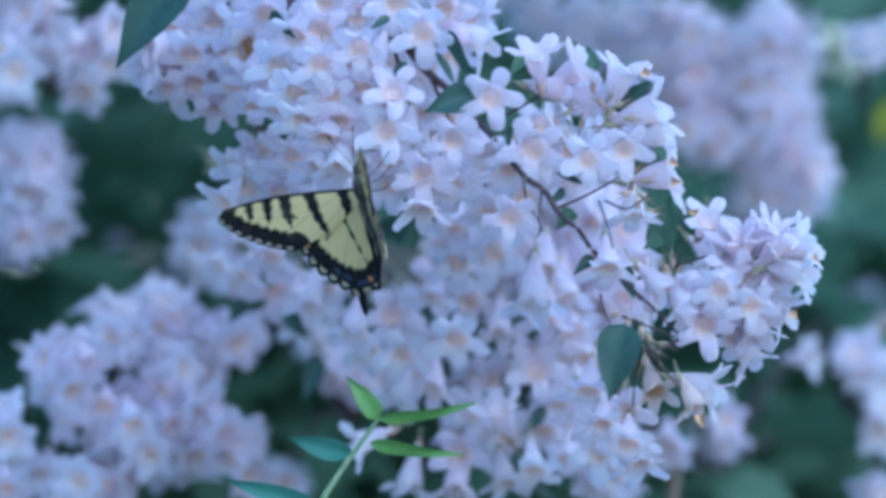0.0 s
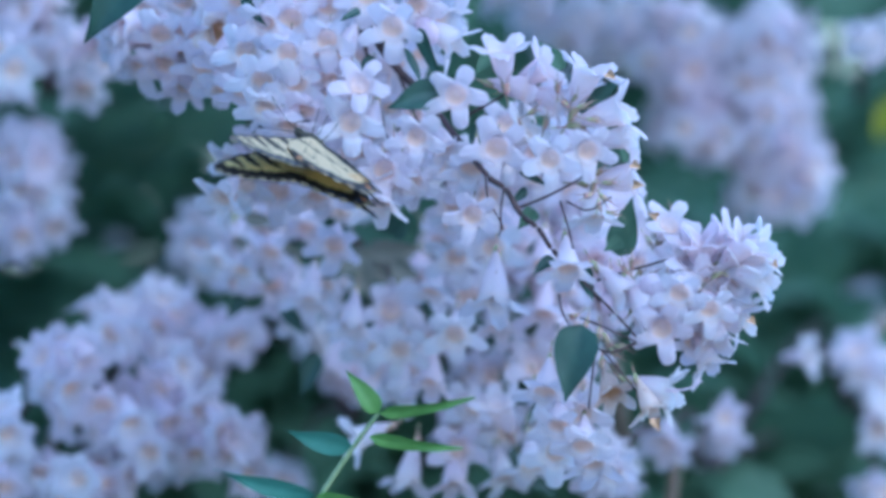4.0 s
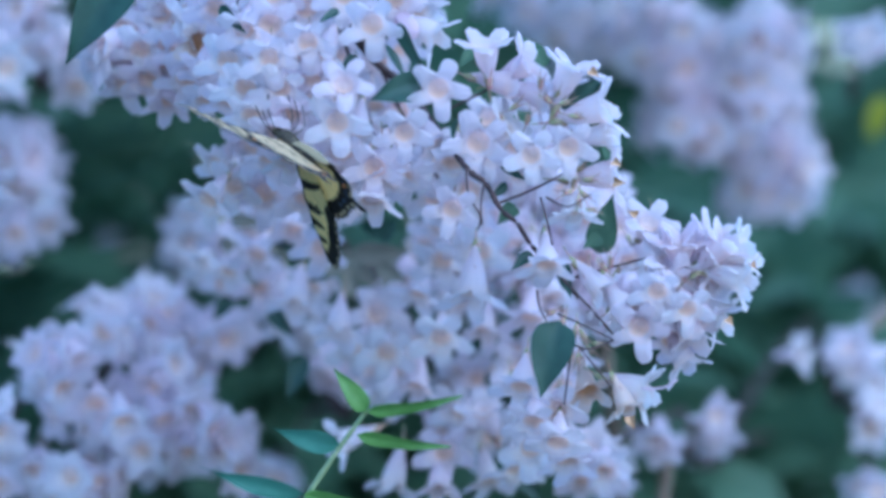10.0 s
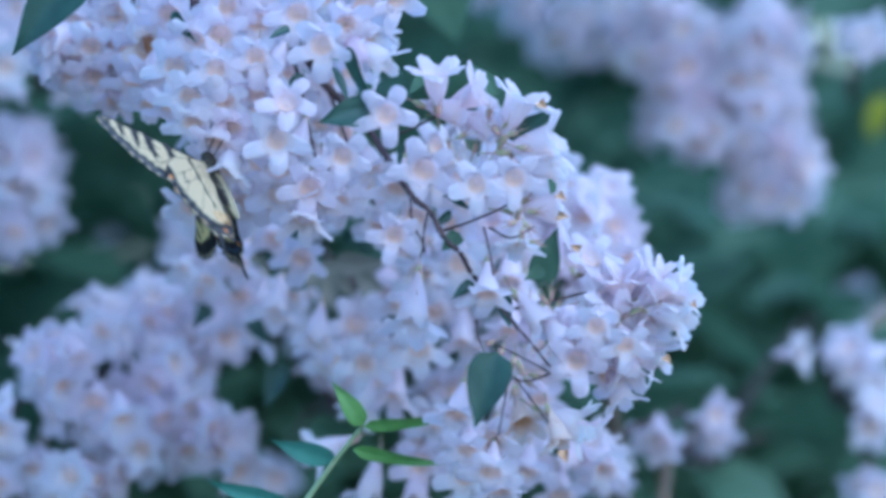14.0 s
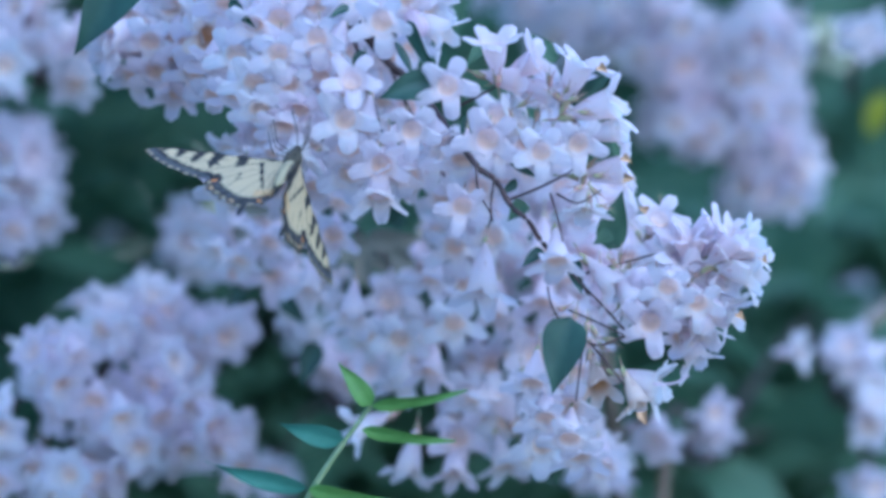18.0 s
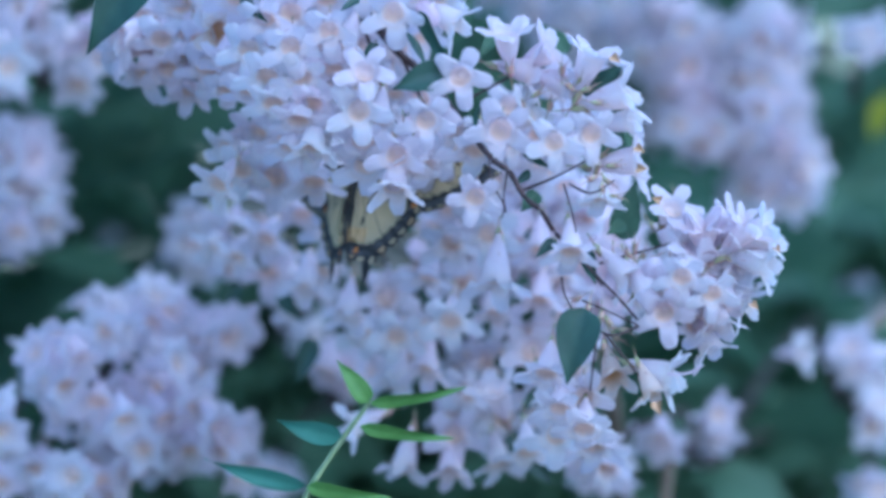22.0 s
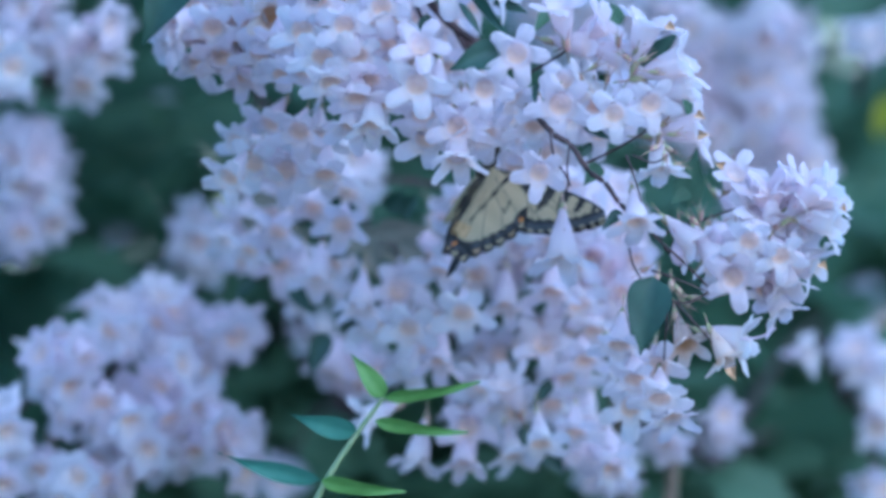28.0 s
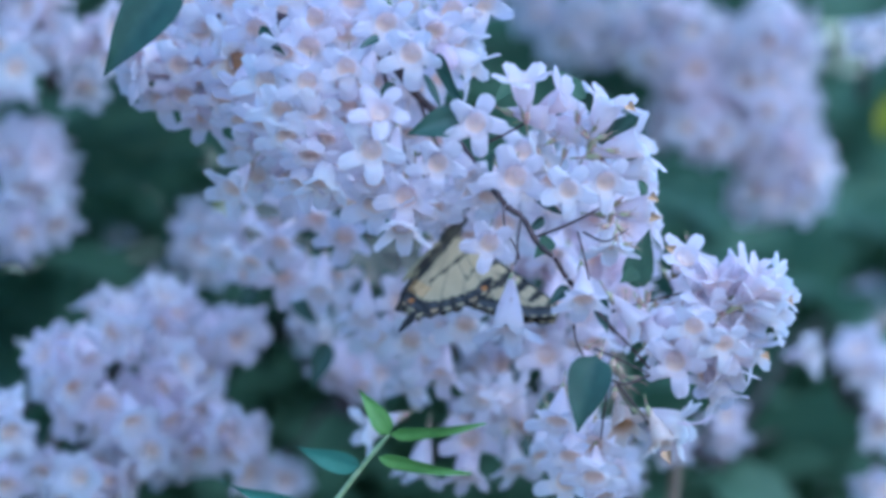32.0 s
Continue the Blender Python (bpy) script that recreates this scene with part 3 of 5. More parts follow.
stems_on(upper, upper_at, [
    ("stem", 0.0024, 0.0011, [(-161.2, 125.0, 0.02), (-118.4, 96.5, 0.02), (-68.5, 82.2, 0.06), (-25.7, 72.4, 0.012), (-15.0, 68.0, 0.004), (-4.3, 55.5, 0.03), (8.2, 45.7, 0.03)]),
    ("twig", 0.0007, 0.0005, [(-68.5, 82.2, 0.03), (-66.7, 68.0, 0.05), (-64.9, 59.0, 0.05)]),
    ("twig", 0.0007, 0.0005, [(-50.7, 78.7, 0.03), (-50.7, 68.0, 0.03), (-47.1, 51.9, 0.03)]),
    ("twig", 0.0007, 0.0004, [(-16.8, 68.0, 0.02), (-11.4, 50.1, 0.03), (-4.3, 26.9, 0.03)]),
    ("twig", 0.0007, 0.0004, [(-4.3, 55.5, 0.04), (2.9, 39.4, 0.04), (13.6, 19.8, 0.03)]),
    ("twig", 0.0007, 0.0005, [(-86.3, 85.8, 0.06), (-86.3, 71.5, 0.07), (-88.1, 59.0, 0.07)])], 0.02)
leaves_on(upper, upper_at, [(-81.9, 89.4, -103.8, 58.1, 0.5, 10, -0.01), (2.0, 68.9, 10.3, 50.5, 0.3, 40, -0.012), (-2.5, 62.6, 5.5, 50.1, 0.25, -50, -0.01), (-11.4, 59.0, -16.8, 51.9, 0.5, 20, 0.006), (-54.2, 75.1, -47.1, 66.2, 0.4, 30, 0), (-16.8, 73.3, -23.0, 69.7, 0.4, 20, -0.01)], LEAF, "dark green pointed leaf")

tip_at = spot(10.0, 37.6, 0.0)
tip = thing("flowering_branch", tip_at, "drooping branch end with pale pink bells, dark stem and green leaves", "branch", "swaying branches")
for rows in ([(38.5, 38.0, 38, 66, 1), (29.3, 63.0, 98, 68, 1.05), (43.9, 57.6, 32, 72, 1), (49.2, 46.2, 342, 80, 1), (38.5, 50.1, 352, 82, 1), (57.1, 57.3, 72, 78, 1.1), (68.1, 44.8, 20, 80, 1.15), (69.2, 36.2, 14, 82, 0.9), (72.8, 23.7, 10, 82, 1.15), (59.9, 9.5, 272, 74, 1)],
             [(84.2, 9.5, 62, 36, 0.95), (95.3, 4.1, 80, 66, 1), (103.8, 7.0, 66, 74, 1), (114.2, 2.0, 20, 80, 1), (114.5, -8.0, 350, 80, 1), (106.7, -0.2, 42, 62, 1), (95.6, -8.7, 310, 50, 1), (105.2, -10.2, 324, 62, 1), (108.5, -19.8, 332, 72, 1), (93.1, -28.7, 286, 42, 1), (99.5, -27.6, 290, 70, 1), (97.8, -35.5, 302, 80, 1), (70.6, -13.7, 318, 74, 1)],
             [(77.4, -19.1, 302, 60, 1), (78.8, -9.1, 60, 60, -0.9), (90.6, -2.0, 55, 58, 1), (67.1, -45.8, 284, 54, 2.95), (85.3, -44.1, 346, 82, 1), (79.9, -50.1, 298, 80, 2.8), (57.3, -52.4, 264, 28, 1), (58.5, -63.1, 268, 48, 1), (62.1, -69.0, 276, 60, 1), (45.7, -46.2, 262, 55, 1), (50.3, -56.9, 262, 50, 1), (111.3, -2.5, 10, 78, 1), (102.7, -21.2, 310, 70, 1), (90.3, -10.5, 290, 50, 1), (99.2, -3.4, 35, 70, 1), (84.9, -17.7, 275, 40, 1)],
             [(20.7, 23.4, 264, 50, 1), (65.3, -17.7, 268, 70, -0.8), (92.0, 3.7, 110, 66, 1), (108.1, 3.7, 50, 78, 1)],):
    flowers_on(tip, tip_at, rows, 0.0, 0.007, 0.0, 1.06)
add_flower(tip, tip_at, spot(28.7, -17.5, 0.035), 268, 70, 1.32)
flowers_on(tip, tip_at, [(15.3, 47.6, 270, 12, 1.05), (28.7, 30.9, 266, 20, 1.1), (45.7, 28.0, 268, 16, 1), (57.8, 30.9, 300, 24, 1), (87.6, -13.4, 265, 30, 1), (82.2, -24.8, 260, 20, 1.1), (52.4, -7.3, 276, 56, 1.05), (97.8, -18.4, 292, 34, 1), (21.6, 9.5, 266, 24, 1)], -0.014, 0.003, 0.0, 0.97)
# cups that have dropped their flowers
for x, z, az, tilt in [(53.7, 49.2, 60, 70), (56.4, 45.7, 20, 75), (51.9, 42.1, 100, 60), (49.2, 46.6, 140, 70), (59.9, 41.2, 0, 80), (55.5, 38.5, 300, 60), (61.7, 25.2, 40, 70), (65.3, 21.6, 10, 75), (59.6, 20.7, 80, 60), (57.3, 17.1, 200, 60), (63.5, 16.2, 320, 70), (61.4, 13.6, 270, 60), (66.2, 11.8, 0, 80), (53.7, -21.2, 200, 60), (58.1, -23.9, 250, 70), (62.6, -26.6, 270, 60), (65.3, -28.4, 300, 70), (60.8, -31.0, 230, 70), (68.0, -32.8, 320, 75), (63.5, -36.4, 270, 65), (57.3, -28.4, 180, 75), (70.6, -30.1, 0, 80), (35.0, 40.3, 120, 60), (40.3, 43.9, 40, 70), (43.9, 40.3, 80, 65), (72.4, -3.4, 90, 70), (75.1, -6.1, 60, 75), (69.7, -5.2, 130, 70), (78.7, -7.0, 20, 75), (30.5, 51.9, 100, 60), (47.4, 51.9, 90, 70)]:
    part("calyx", rng.choice(CALYXES), tip, Matrix.Translation(spot(x, z, rng.uniform(-0.014, 0.004)) - tip_at) @ facing(az, tilt, 0) @ Matrix.Scale(0.75, 4) @ pose(0, 0, 0.011))
fill_on(tip, tip_at, [(92.0, -10.0, 15.0, 13.0, 13), (38.5, 32.0, 16.0, 10.0, 9), (52.0, 36.0, 12.0, 12.0, 6), (18.9, 23.4, 14.3, 12.5, 7), (52.0, -60.0, 9.0, 10.0, 4)], 0.05, 0.1, 22)
stems_on(tip, tip_at, [
    ("stem", 0.0012, 0.0006, [(-4.3, 55.5, 0.07), (6.4, 45.7, 0.055), (15.7, 34.4, 0.03), (20.0, 29.6, -0.004), (26.9, 21.9, -0.012), (31.8, 18.7, -0.012), (37.1, 10.7, -0.012), (42.5, 6.4, -0.01), (47.4, -0.5, -0.006), (56.4, -8.7, 0.006), (67.1, -21.2, 0.01)]),
    ("twig", 0.0005, 0.0004, [(54.6, -7.0, 0), (59.6, -12.3, -0.012), (67.1, -19.4, -0.012), (76.0, -28.7, -0.008)]),
    ("twig", 0.00036, 0.00025, [(25.2, 24.3, -0.012), (26.4, 15.3, -0.013), (30.5, 8.2, -0.013), (30.1, 3.7, -0.01)]),
    ("twig", 0.00036, 0.00025, [(31.4, 19.8, -0.012), (30.5, 10.9, -0.013), (31.4, 5.5, -0.012)]),
    ("twig", 0.00042, 0.00028, [(35.9, 12.7, 0.006), (47.4, 18.0, 0.006), (58.1, 25.2, 0.006), (61.7, 35.9, 0.006)]),
    ("twig", 0.00036, 0.00025, [(49.2, 15.3, -0.012), (51.9, 7.3, -0.013), (53.7, 0.2, -0.012)]),
    ("twig", 0.00036, 0.00025, [(51.0, 15.3, -0.012), (58.1, 12.7, -0.013), (65.3, 17.1, -0.012)]),
    ("twig", 0.00042, 0.00028, [(15.3, 39.4, 0.006), (27.8, 46.6, 0.006), (38.5, 51.9, 0.006), (54.6, 44.8, 0.006)]),
    ("twig", 0.00036, 0.00025, [(49.6, -14.1, -0.012), (50.7, -19.4, -0.013), (53.7, -24.8, -0.012)]),
    ("twig", 0.00042, 0.00028, [(58.1, -10.5, 0.006), (74.2, -5.2, 0.006), (88.5, -1.6, 0.006), (102.7, -5.2, 0.006)]),
    ("twig", 0.00042, 0.00028, [(75.1, -28.4, -0.01), (67.1, -31.9, -0.012), (60.8, -30.1, -0.013), (56.4, -26.6, -0.013)]),
    ("twig", 0.00036, 0.00025, [(61.7, -30.1, -0.012), (60.8, -39.1, -0.012), (59.9, -49.8, -0.008)]),
    ("twig", 0.00036, 0.00025, [(63.5, -31.0, -0.012), (70.6, -39.1, -0.012), (75.1, -44.4, -0.01)]),
    ("twig", 0.00036, 0.00025, [(56.4, -21.2, -0.012), (63.5, -23.9, -0.013), (74.2, -28.4, -0.012)]),
    ("twig", 0.00042, 0.00028, [(75.1, -28.4, 0.006), (84.9, -23.0, 0.006), (97.4, -21.2, 0.006)])], 0.0)
leaves_on(tip, tip_at, [(57.1, -23.5, 52.3, -47.6, 0.62, 6, -0.016), (10.3, 49.2, -5.7, 43.7, 0.62, 10, -0.012), (35.9, 26.6, 43.9, 19.8, 0.42, 40, -0.006), (53.7, 43.9, 67.1, 53.7, 0.45, 10, 0.012), (21.6, 38.5, 20.3, 31.4, 0.4, 40, -0.01), (57.3, -5.2, 59.9, -15.9, 0.5, 20, -0.004), (47.4, -2.5, 41.2, -7.8, 0.5, 20, 0), (38.5, 18.9, 33.5, 14.1, 0.45, -20, -0.004), (8.2, 66.2, 18.9, 60.8, 0.4, 0, 0.012)], LEAF, "dark green pointed leaf")
leaves_on(tip, tip_at, [(68.0, -1.6, 71.5, 17.1, 0.55, -10, 0.02), (71.5, 25.2, 67.1, 36.7, 0.4, 20, 0.02), (41.2, 12.3, 35.9, 6.4, 0.7, 10, 0.03), (68.9, 3.7, 63.5, 0.2, 0.7, 10, 0.01)], LEAF_SOFT, "soft green leaf between the flowers")

# lips that have begun to wither, and a style left without its flower
for bx, bz, tx, tz in [(62.6, 55.8, 65.6, 54.4), (71.4, 27.5, 74.2, 26.4), (72.1, 21.2, 75.3, 21.0), (81.0, -52.4, 82.1, -56.2), (109.5, -20.5, 112.0, -21.9), (79.9, 11.2, 77.4, 12.0), (116.3, -2.5, 118.4, -3.7)]:
    b, t = spot(bx, bz, -0.012), spot(tx, tz, -0.014)
    part("withered_lobe", leaf_mesh("withered_lobe", (t - b).length, 0.9 * (t - b).length, WITHERED, 0.5, 0.3, 0.08), tip, Matrix.Translation(-tip_at) @ along(b, t, rng.uniform(-40, 40)), "shrivelled tan petal lip")
part("style", stem_mesh("style", [spot(x, z, -0.008) - tip_at for x, z in [(84.0, -43.5), (90.5, -43.0), (95.5, -40.2)]], 0.0004, 0.0003, BUD, knots=False), tip)
leaves_on(tip, tip_at, [(49.0, 57.0, 40.5, 66.0, 0.5, 15, 0.05), (26.5, 62.0, 21.0, 55.0, 0.5, 10, 0.03)], LEAF_SOFT, "soft green leaf between the flowers")

back_at = spot(-40.0, 34.1, 0.1)
back = thing("flowering_branch", back_at, "shaded branch of pale pink bells behind the front spray", "branch", "swaying branches")
for rows in ([(2.9, 0.5, 250, 40, 1), (15.7, 3.7, 266, 30, 1.1), (7.5, -11.2, 265, 30, 1.05), (-13.9, -28.4, 265, 30, 1), (-24.8, -27.6, 240, 45, 1), (3.2, -23.9, 264, 38, 1), (-16.8, -14.4, 84, 18, 1), (-34.6, 4.6, 264, 35, 1), (28.7, -31.9, 84, 16, 1.05), (40.7, -21.6, 290, 50, 1), (44.8, -30.1, 268, 55, 1), (35.9, -44.4, 264, 52, 1), (19.8, -54.2, 262, 20, 1), (7.5, -46.2, 205, 45, 1), (4.3, -59.6, 262, 20, 1), (2.9, -70.8, 268, 62, 1)],
             [(-11.8, -69.7, 256, 76, 1), (18.9, -69.0, 282, 60, 1), (-28.4, -56.0, 200, 80, 1), (-29.3, -21.2, 262, 62, 1), (31.4, -17.7, 262, 60, 1), (38.5, -10.5, 280, 60, 1), (17.1, -21.2, 268, 62, 1), (-4.3, -39.1, 262, 62, 1), (13.6, 16.2, 266, 40, 1), (2.9, 10.9, 264, 55, 1), (31.4, -1.6, 266, 60, 1), (-4.3, -10.5, 255, 64, 1), (42.1, -39.1, 280, 45, 1), (31.4, -53.3, 266, 50, 1), (38.5, -62.3, 268, 52, 1), (49.2, -69.4, 272, 50, 1)],
             [(27.8, -65.8, 276, 55, 1), (-42.6, -12.3, 262, 66, 1), (-15.0, -42.6, 250, 66, 1), (17.1, -44.4, 110, 62, 1)],):
    flowers_on(back, back_at, rows, 0.125, 0.02, 0.06, 1.08)
flowers_on(back, back_at, [(-56.0, 0.2, 262, 40, 1), (-43.5, 10.0, 266, 48, 1), (-54.2, -7.8, 262, 38, 1), (-61.4, 2.0, 250, 42, 1), (-47.1, -11.4, 266, 58, 1), (-64.9, 18.0, 250, 46, 1), (-50.7, 16.2, 258, 40, 1), (-57.8, 8.2, 256, 45, 1), (-66.7, -7.0, 240, 50, 1), (-68.5, 7.3, 220, 52, 1), (-40.0, 17.1, 262, 50, 1), (-32.8, 14.4, 262, 50, 1), (-72.1, 0.2, 230, 60, 1), (-43.5, 26.9, 262, 50, 1), (-34.6, -5.2, 262, 60, 1)], 0.2, 0.03)
flowers_on(back, back_at, [(-48.5, 34.1, 250, 36, 1), (-62.8, 24.1, 252, 34, 1), (-58.2, 36.2, 236, 55, 1), (-52.4, 21.9, 262, 30, 1), (-68.1, 30.9, 235, 50, 1), (-42.6, 31.9, 262, 45, 1), (-71.2, 19.8, 230, 50, 1), (-40.0, 19.8, 265, 55, 1)], 0.06, 0.015, 0.0, 1.06)
fill_on(back, back_at, [(-57.8, 26.9, 12.5, 10.7, 5), (-59.6, 0.2, 17.8, 10.7, 4), (12.0, -2.0, 24.0, 12.0, 12), (38.0, -30.0, 14.0, 18.0, 9), (20.7, -56.0, 21.4, 12.0, 12), (12.0, -33.0, 8.0, 5.0, 5), (-12.0, -28.0, 12.0, 8.0, 4), (-45.0, -12.0, 10.0, 8.0, 3)], 0.15, 0.22, 23)
stems_on(back, back_at, [
    ("stem", 0.0013, 0.0008, [(-122.0, 114.3, 0.12), (-77.4, 68.0, 0.12), (-40.0, 19.8, 0.1), (-11.4, -10.5, 0.07), (2.9, -35.5, 0.07), (17.1, -56.9, 0.05)]),
    ("twig", 0.0006, 0.0004, [(-40.0, 19.8, 0.1), (-54.2, 3.7, 0.1), (-63.1, -5.2, 0.1)]),
    ("twig", 0.0006, 0.0004, [(-59.6, 46.6, 0.12), (-63.1, 35.9, 0.12), (-64.9, 21.6, 0.12)]),
    ("twig", 0.0006, 0.0004, [(-22.1, -1.6, 0.06), (-4.3, 0.2, 0.06), (17.1, -5.2, 0.06)]),
    ("twig", 0.0006, 0.0004, [(-0.7, -28.4, 0.05), (20.7, -28.4, 0.05), (38.5, -31.9, 0.05)]),
    ("twig", 0.0006, 0.0004, [(-11.4, -10.5, 0.05), (-15.0, -21.2, 0.05), (-16.8, -28.4, 0.05)])], 0.15)
# the last five stand in for shaded flowers, the shade put into dull colour
leaves_on(back, back_at, [(-25.7, 2.0, -34.6, -5.2, 0.5, 10, 0.15), (-23.9, 3.7, -6.1, 3.7, 0.5, 20, 0.15), (-25.7, 2.0, -23.9, -12.3, 0.5, 10, 0.15), (-15.0, 2.0, -11.4, -12.3, 0.5, -20, 0.16), (-22.1, -1.6, -16.8, -7.0, 0.6, 10, 0.15), (-29.3, 0.2, -18.6, 3.7, 0.6, -10, 0.16), (-16.8, 0.2, -7.8, -5.2, 0.6, 10, 0.15), (-64.9, 9.1, -57.8, 2.0, 0.7, 10, 0.17), (-56.0, 7.3, -47.1, 3.7, 0.6, -10, 0.17), (-63.1, 14.4, -52.4, 12.7, 0.5, 20, 0.17), (-57.8, -5.2, -50.7, 0.2, 0.7, 0, 0.17), (-45.3, 5.5, -40.0, -1.6, 0.6, 10, 0.17)], LEAF_DRY, "small dull olive leaf, at the left standing in for shaded flowers")
leaves_on(back, back_at, [(-41.7, 0.2, -45.3, 7.3, 0.6, 0, 0.14), (-16.8, 9.1, -10.5, 14.4, 0.9, 0, 0.16), (-38.2, 12.7, -29.3, 10.0, 0.5, 10, 0.16), (-20.3, 10.0, -15.0, 16.2, 0.8, 0, 0.16), (-40.0, -28.4, -45.3, -42.6, 0.5, 0, 0.16), (22.5, -56.9, 35.0, -74.7, 0.6, 0, 0.14), (15.3, -26.6, 6.4, -21.2, 0.4, 0, 0.15), (27.8, 5.5, 31.4, 2.0, 0.9, 0, 0.14), (17.1, -35.5, 26.0, -37.3, 0.5, 0, 0.15), (-63.1, -10.5, -68.5, -17.7, 0.6, 0, 0.18), (-50.7, -14.1, -43.5, -23.0, 0.5, 0, 0.17), (31.4, -44.4, 24.3, -53.3, 0.4, 0, 0.13), (-32.8, -2.5, -38.2, -5.2, 0.5, 0, 0.14), (-4.3, -10.5, -1.6, -17.7, 0.7, 0, 0.15)], LEAF, "small shaded green leaf")

sprig_at = spot(-50.7, -97.9, 0.03)
sprig = thing("green_sprig", sprig_at, "fresh green leafy shoot with narrow pointed leaves", "shoot")
part("stem", stem_mesh("stem", [spot(px, pz, 0.03 + py) - sprig_at for px, pz, py in [(-50.7, -97.9, 0), (-42.6, -77.9, 0), (-32.8, -62.3, 0), (-23.0, -48.9, 0)]], 0.0013, 0.0007, YOUNG_STEM, knots=False), sprig)
leaves_on(sprig, sprig_at, [(-23.0, -48.9, -32.8, -35.5, 0.42, 10, 0.028), (-22.5, -48.9, 7.3, -46.2, 0.19, 35, 0.028), (-25.7, -56.4, 2.9, -61.9, 0.2, 30, 0.026), (-42.6, -75.1, -16.8, -80.4, 0.25, 30, 0.026)], LEAF_YOUNG, "yellow-green young leaf")
leaves_on(sprig, sprig_at, [(-31.4, -59.4, -52.8, -55.5, 0.4, -30, 0.028), (-42.6, -75.1, -75.3, -68.7, 0.22, -30, 0.026)], LEAF_COOL, "blue-green young leaf")

# ---- the butterfly ----
def scale_material(name):
    """Wing scales: the colours of the pattern lie on the mesh; fine ribs and dust come on top."""
    m, nt, bsdf = nodes_of(name)
    at = nt.nodes.new("ShaderNodeVertexColor")
    at.layer_name = "scales"
    tc = nt.nodes.new("ShaderNodeTexCoord")
    n = noise_of(nt, tc.outputs["Object"], 900, 4)
    big = noise_of(nt, tc.outputs["Object"], 90, 3)
    col = mixed(nt, math_node(nt, "MULTIPLY", span(nt, n, 0.4, 0.8), 0.10), at.outputs["Color"], (0.30, 0.26, 0.16))
    col = mixed(nt, math_node(nt, "MULTIPLY", span(nt, big, 0.5, 0.8), 0.12), col, (0.62, 0.55, 0.36))
    nt.links.new(col, bsdf.inputs["Base Color"])
    bsdf.inputs["Roughness"].default_value = 0.7
    bump(nt, bsdf, n, 0.3, 0.0002)
    bsdf.inputs["Specular IOR Level"].default_value = 0.2
    thin(m, nt, bsdf, col, 0.42)
    return m


SCALES = scale_material("wing_scales")
def body_material(name):
    """Furry body: straw yellow with a black back and a dark line along each side."""
    m, nt, bsdf = nodes_of(name)
    tc = nt.nodes.new("ShaderNodeTexCoord")
    sep = nt.nodes.new("ShaderNodeSeparateXYZ")
    nt.links.new(tc.outputs["Object"], sep.inputs[0])
    n = noise_of(nt, tc.outputs["Object"], 700, 4)
    wide = math_node(nt, "ABSOLUTE", sep.outputs[0])
    back = math_node(nt, "MULTIPLY", span(nt, wide, 0.0013, 0.0007), span(nt, sep.outputs[2], -0.0004, 0.0006))
    side = math_node(nt, "MULTIPLY", span(nt, wide, 0.0014, 0.0018), span(nt, sep.outputs[2], 0.0006, 0.0))
    dark = math_node(nt, "MAXIMUM", back, side)
    col = mixed(nt, math_node(nt, "MULTIPLY", dark, span(nt, n, 0.2, 0.5)), (0.30, 0.26, 0.15), (0.02, 0.018, 0.015))
    nt.links.new(col, bsdf.inputs["Base Color"])
    bsdf.inputs["Roughness"].default_value = 0.9
    bump(nt, bsdf, n, 0.6, 0.0006)
    return m


STRAW = body_material("striped_fur")
FUR = plain_material("body_fur", (0.02, 0.018, 0.015), (0.09, 0.08, 0.05), 900, 0.9)
BLACK, YELLOW, CREAM = (0.012, 0.011, 0.012), (0.86, 0.71, 0.31), (0.67, 0.57, 0.36)
BLUE, ORANGE, ASH = (0.07, 0.10, 0.18), (0.72, 0.30, 0.08), (0.13, 0.14, 0.15)
FORE = [(0, 1.5), (12, 9), (26, 17), (38, 22.3), (45.5, 24.8), (49, 23.6), (48, 19.5), (44, 12), (38, 4.5), (33, -0.5), (30.5, -2.6), (22, -4.2), (12, -5), (0, -3)]
HIND = [(0, 2), (10, 1), (20, -1.5), (26.5, -7), (29.5, -12.5), (29, -17), (26.5, -22), (23, -26.5), (19, -31), (14.5, -35.0), (12.2, -39), (11.6, -44), (10.8, -47.6), (9.6, -46.4), (9.6, -42), (9.0, -37.8), (5.5, -38.4), (1.5, -37), (-1.8, -29), (-2.6, -15), (0, -3)]
FORE_MARGIN, HIND_MARGIN = (5, 10), (4, 17)


def seg_dist(p, a, b):
    ax, ay = b[0] - a[0], b[1] - a[1]
    t = max(0.0, min(1.0, ((p[0] - a[0]) * ax + (p[1] - a[1]) * ay) / (ax * ax + ay * ay)))
    return math.hypot(p[0] - a[0] - t * ax, p[1] - a[1] - t * ay), t


def line_dist(p, pts):
    """Distance to a polyline, and how far along it the nearest place lies."""
    best, run = (1e9, 0.0), 0.0
    for a, b in zip(pts, pts[1:]):
        ln = math.hypot(b[0] - a[0], b[1] - a[1])
        d, t = seg_dist(p, a, b)
        if d < best[0]:
            best = (d, run + t * ln)
        run += ln
    return best


def blend(a, b, t):
    t = max(0.0, min(1.0, t))
    return tuple(u + (v - u) * t for u, v in zip(a, b))


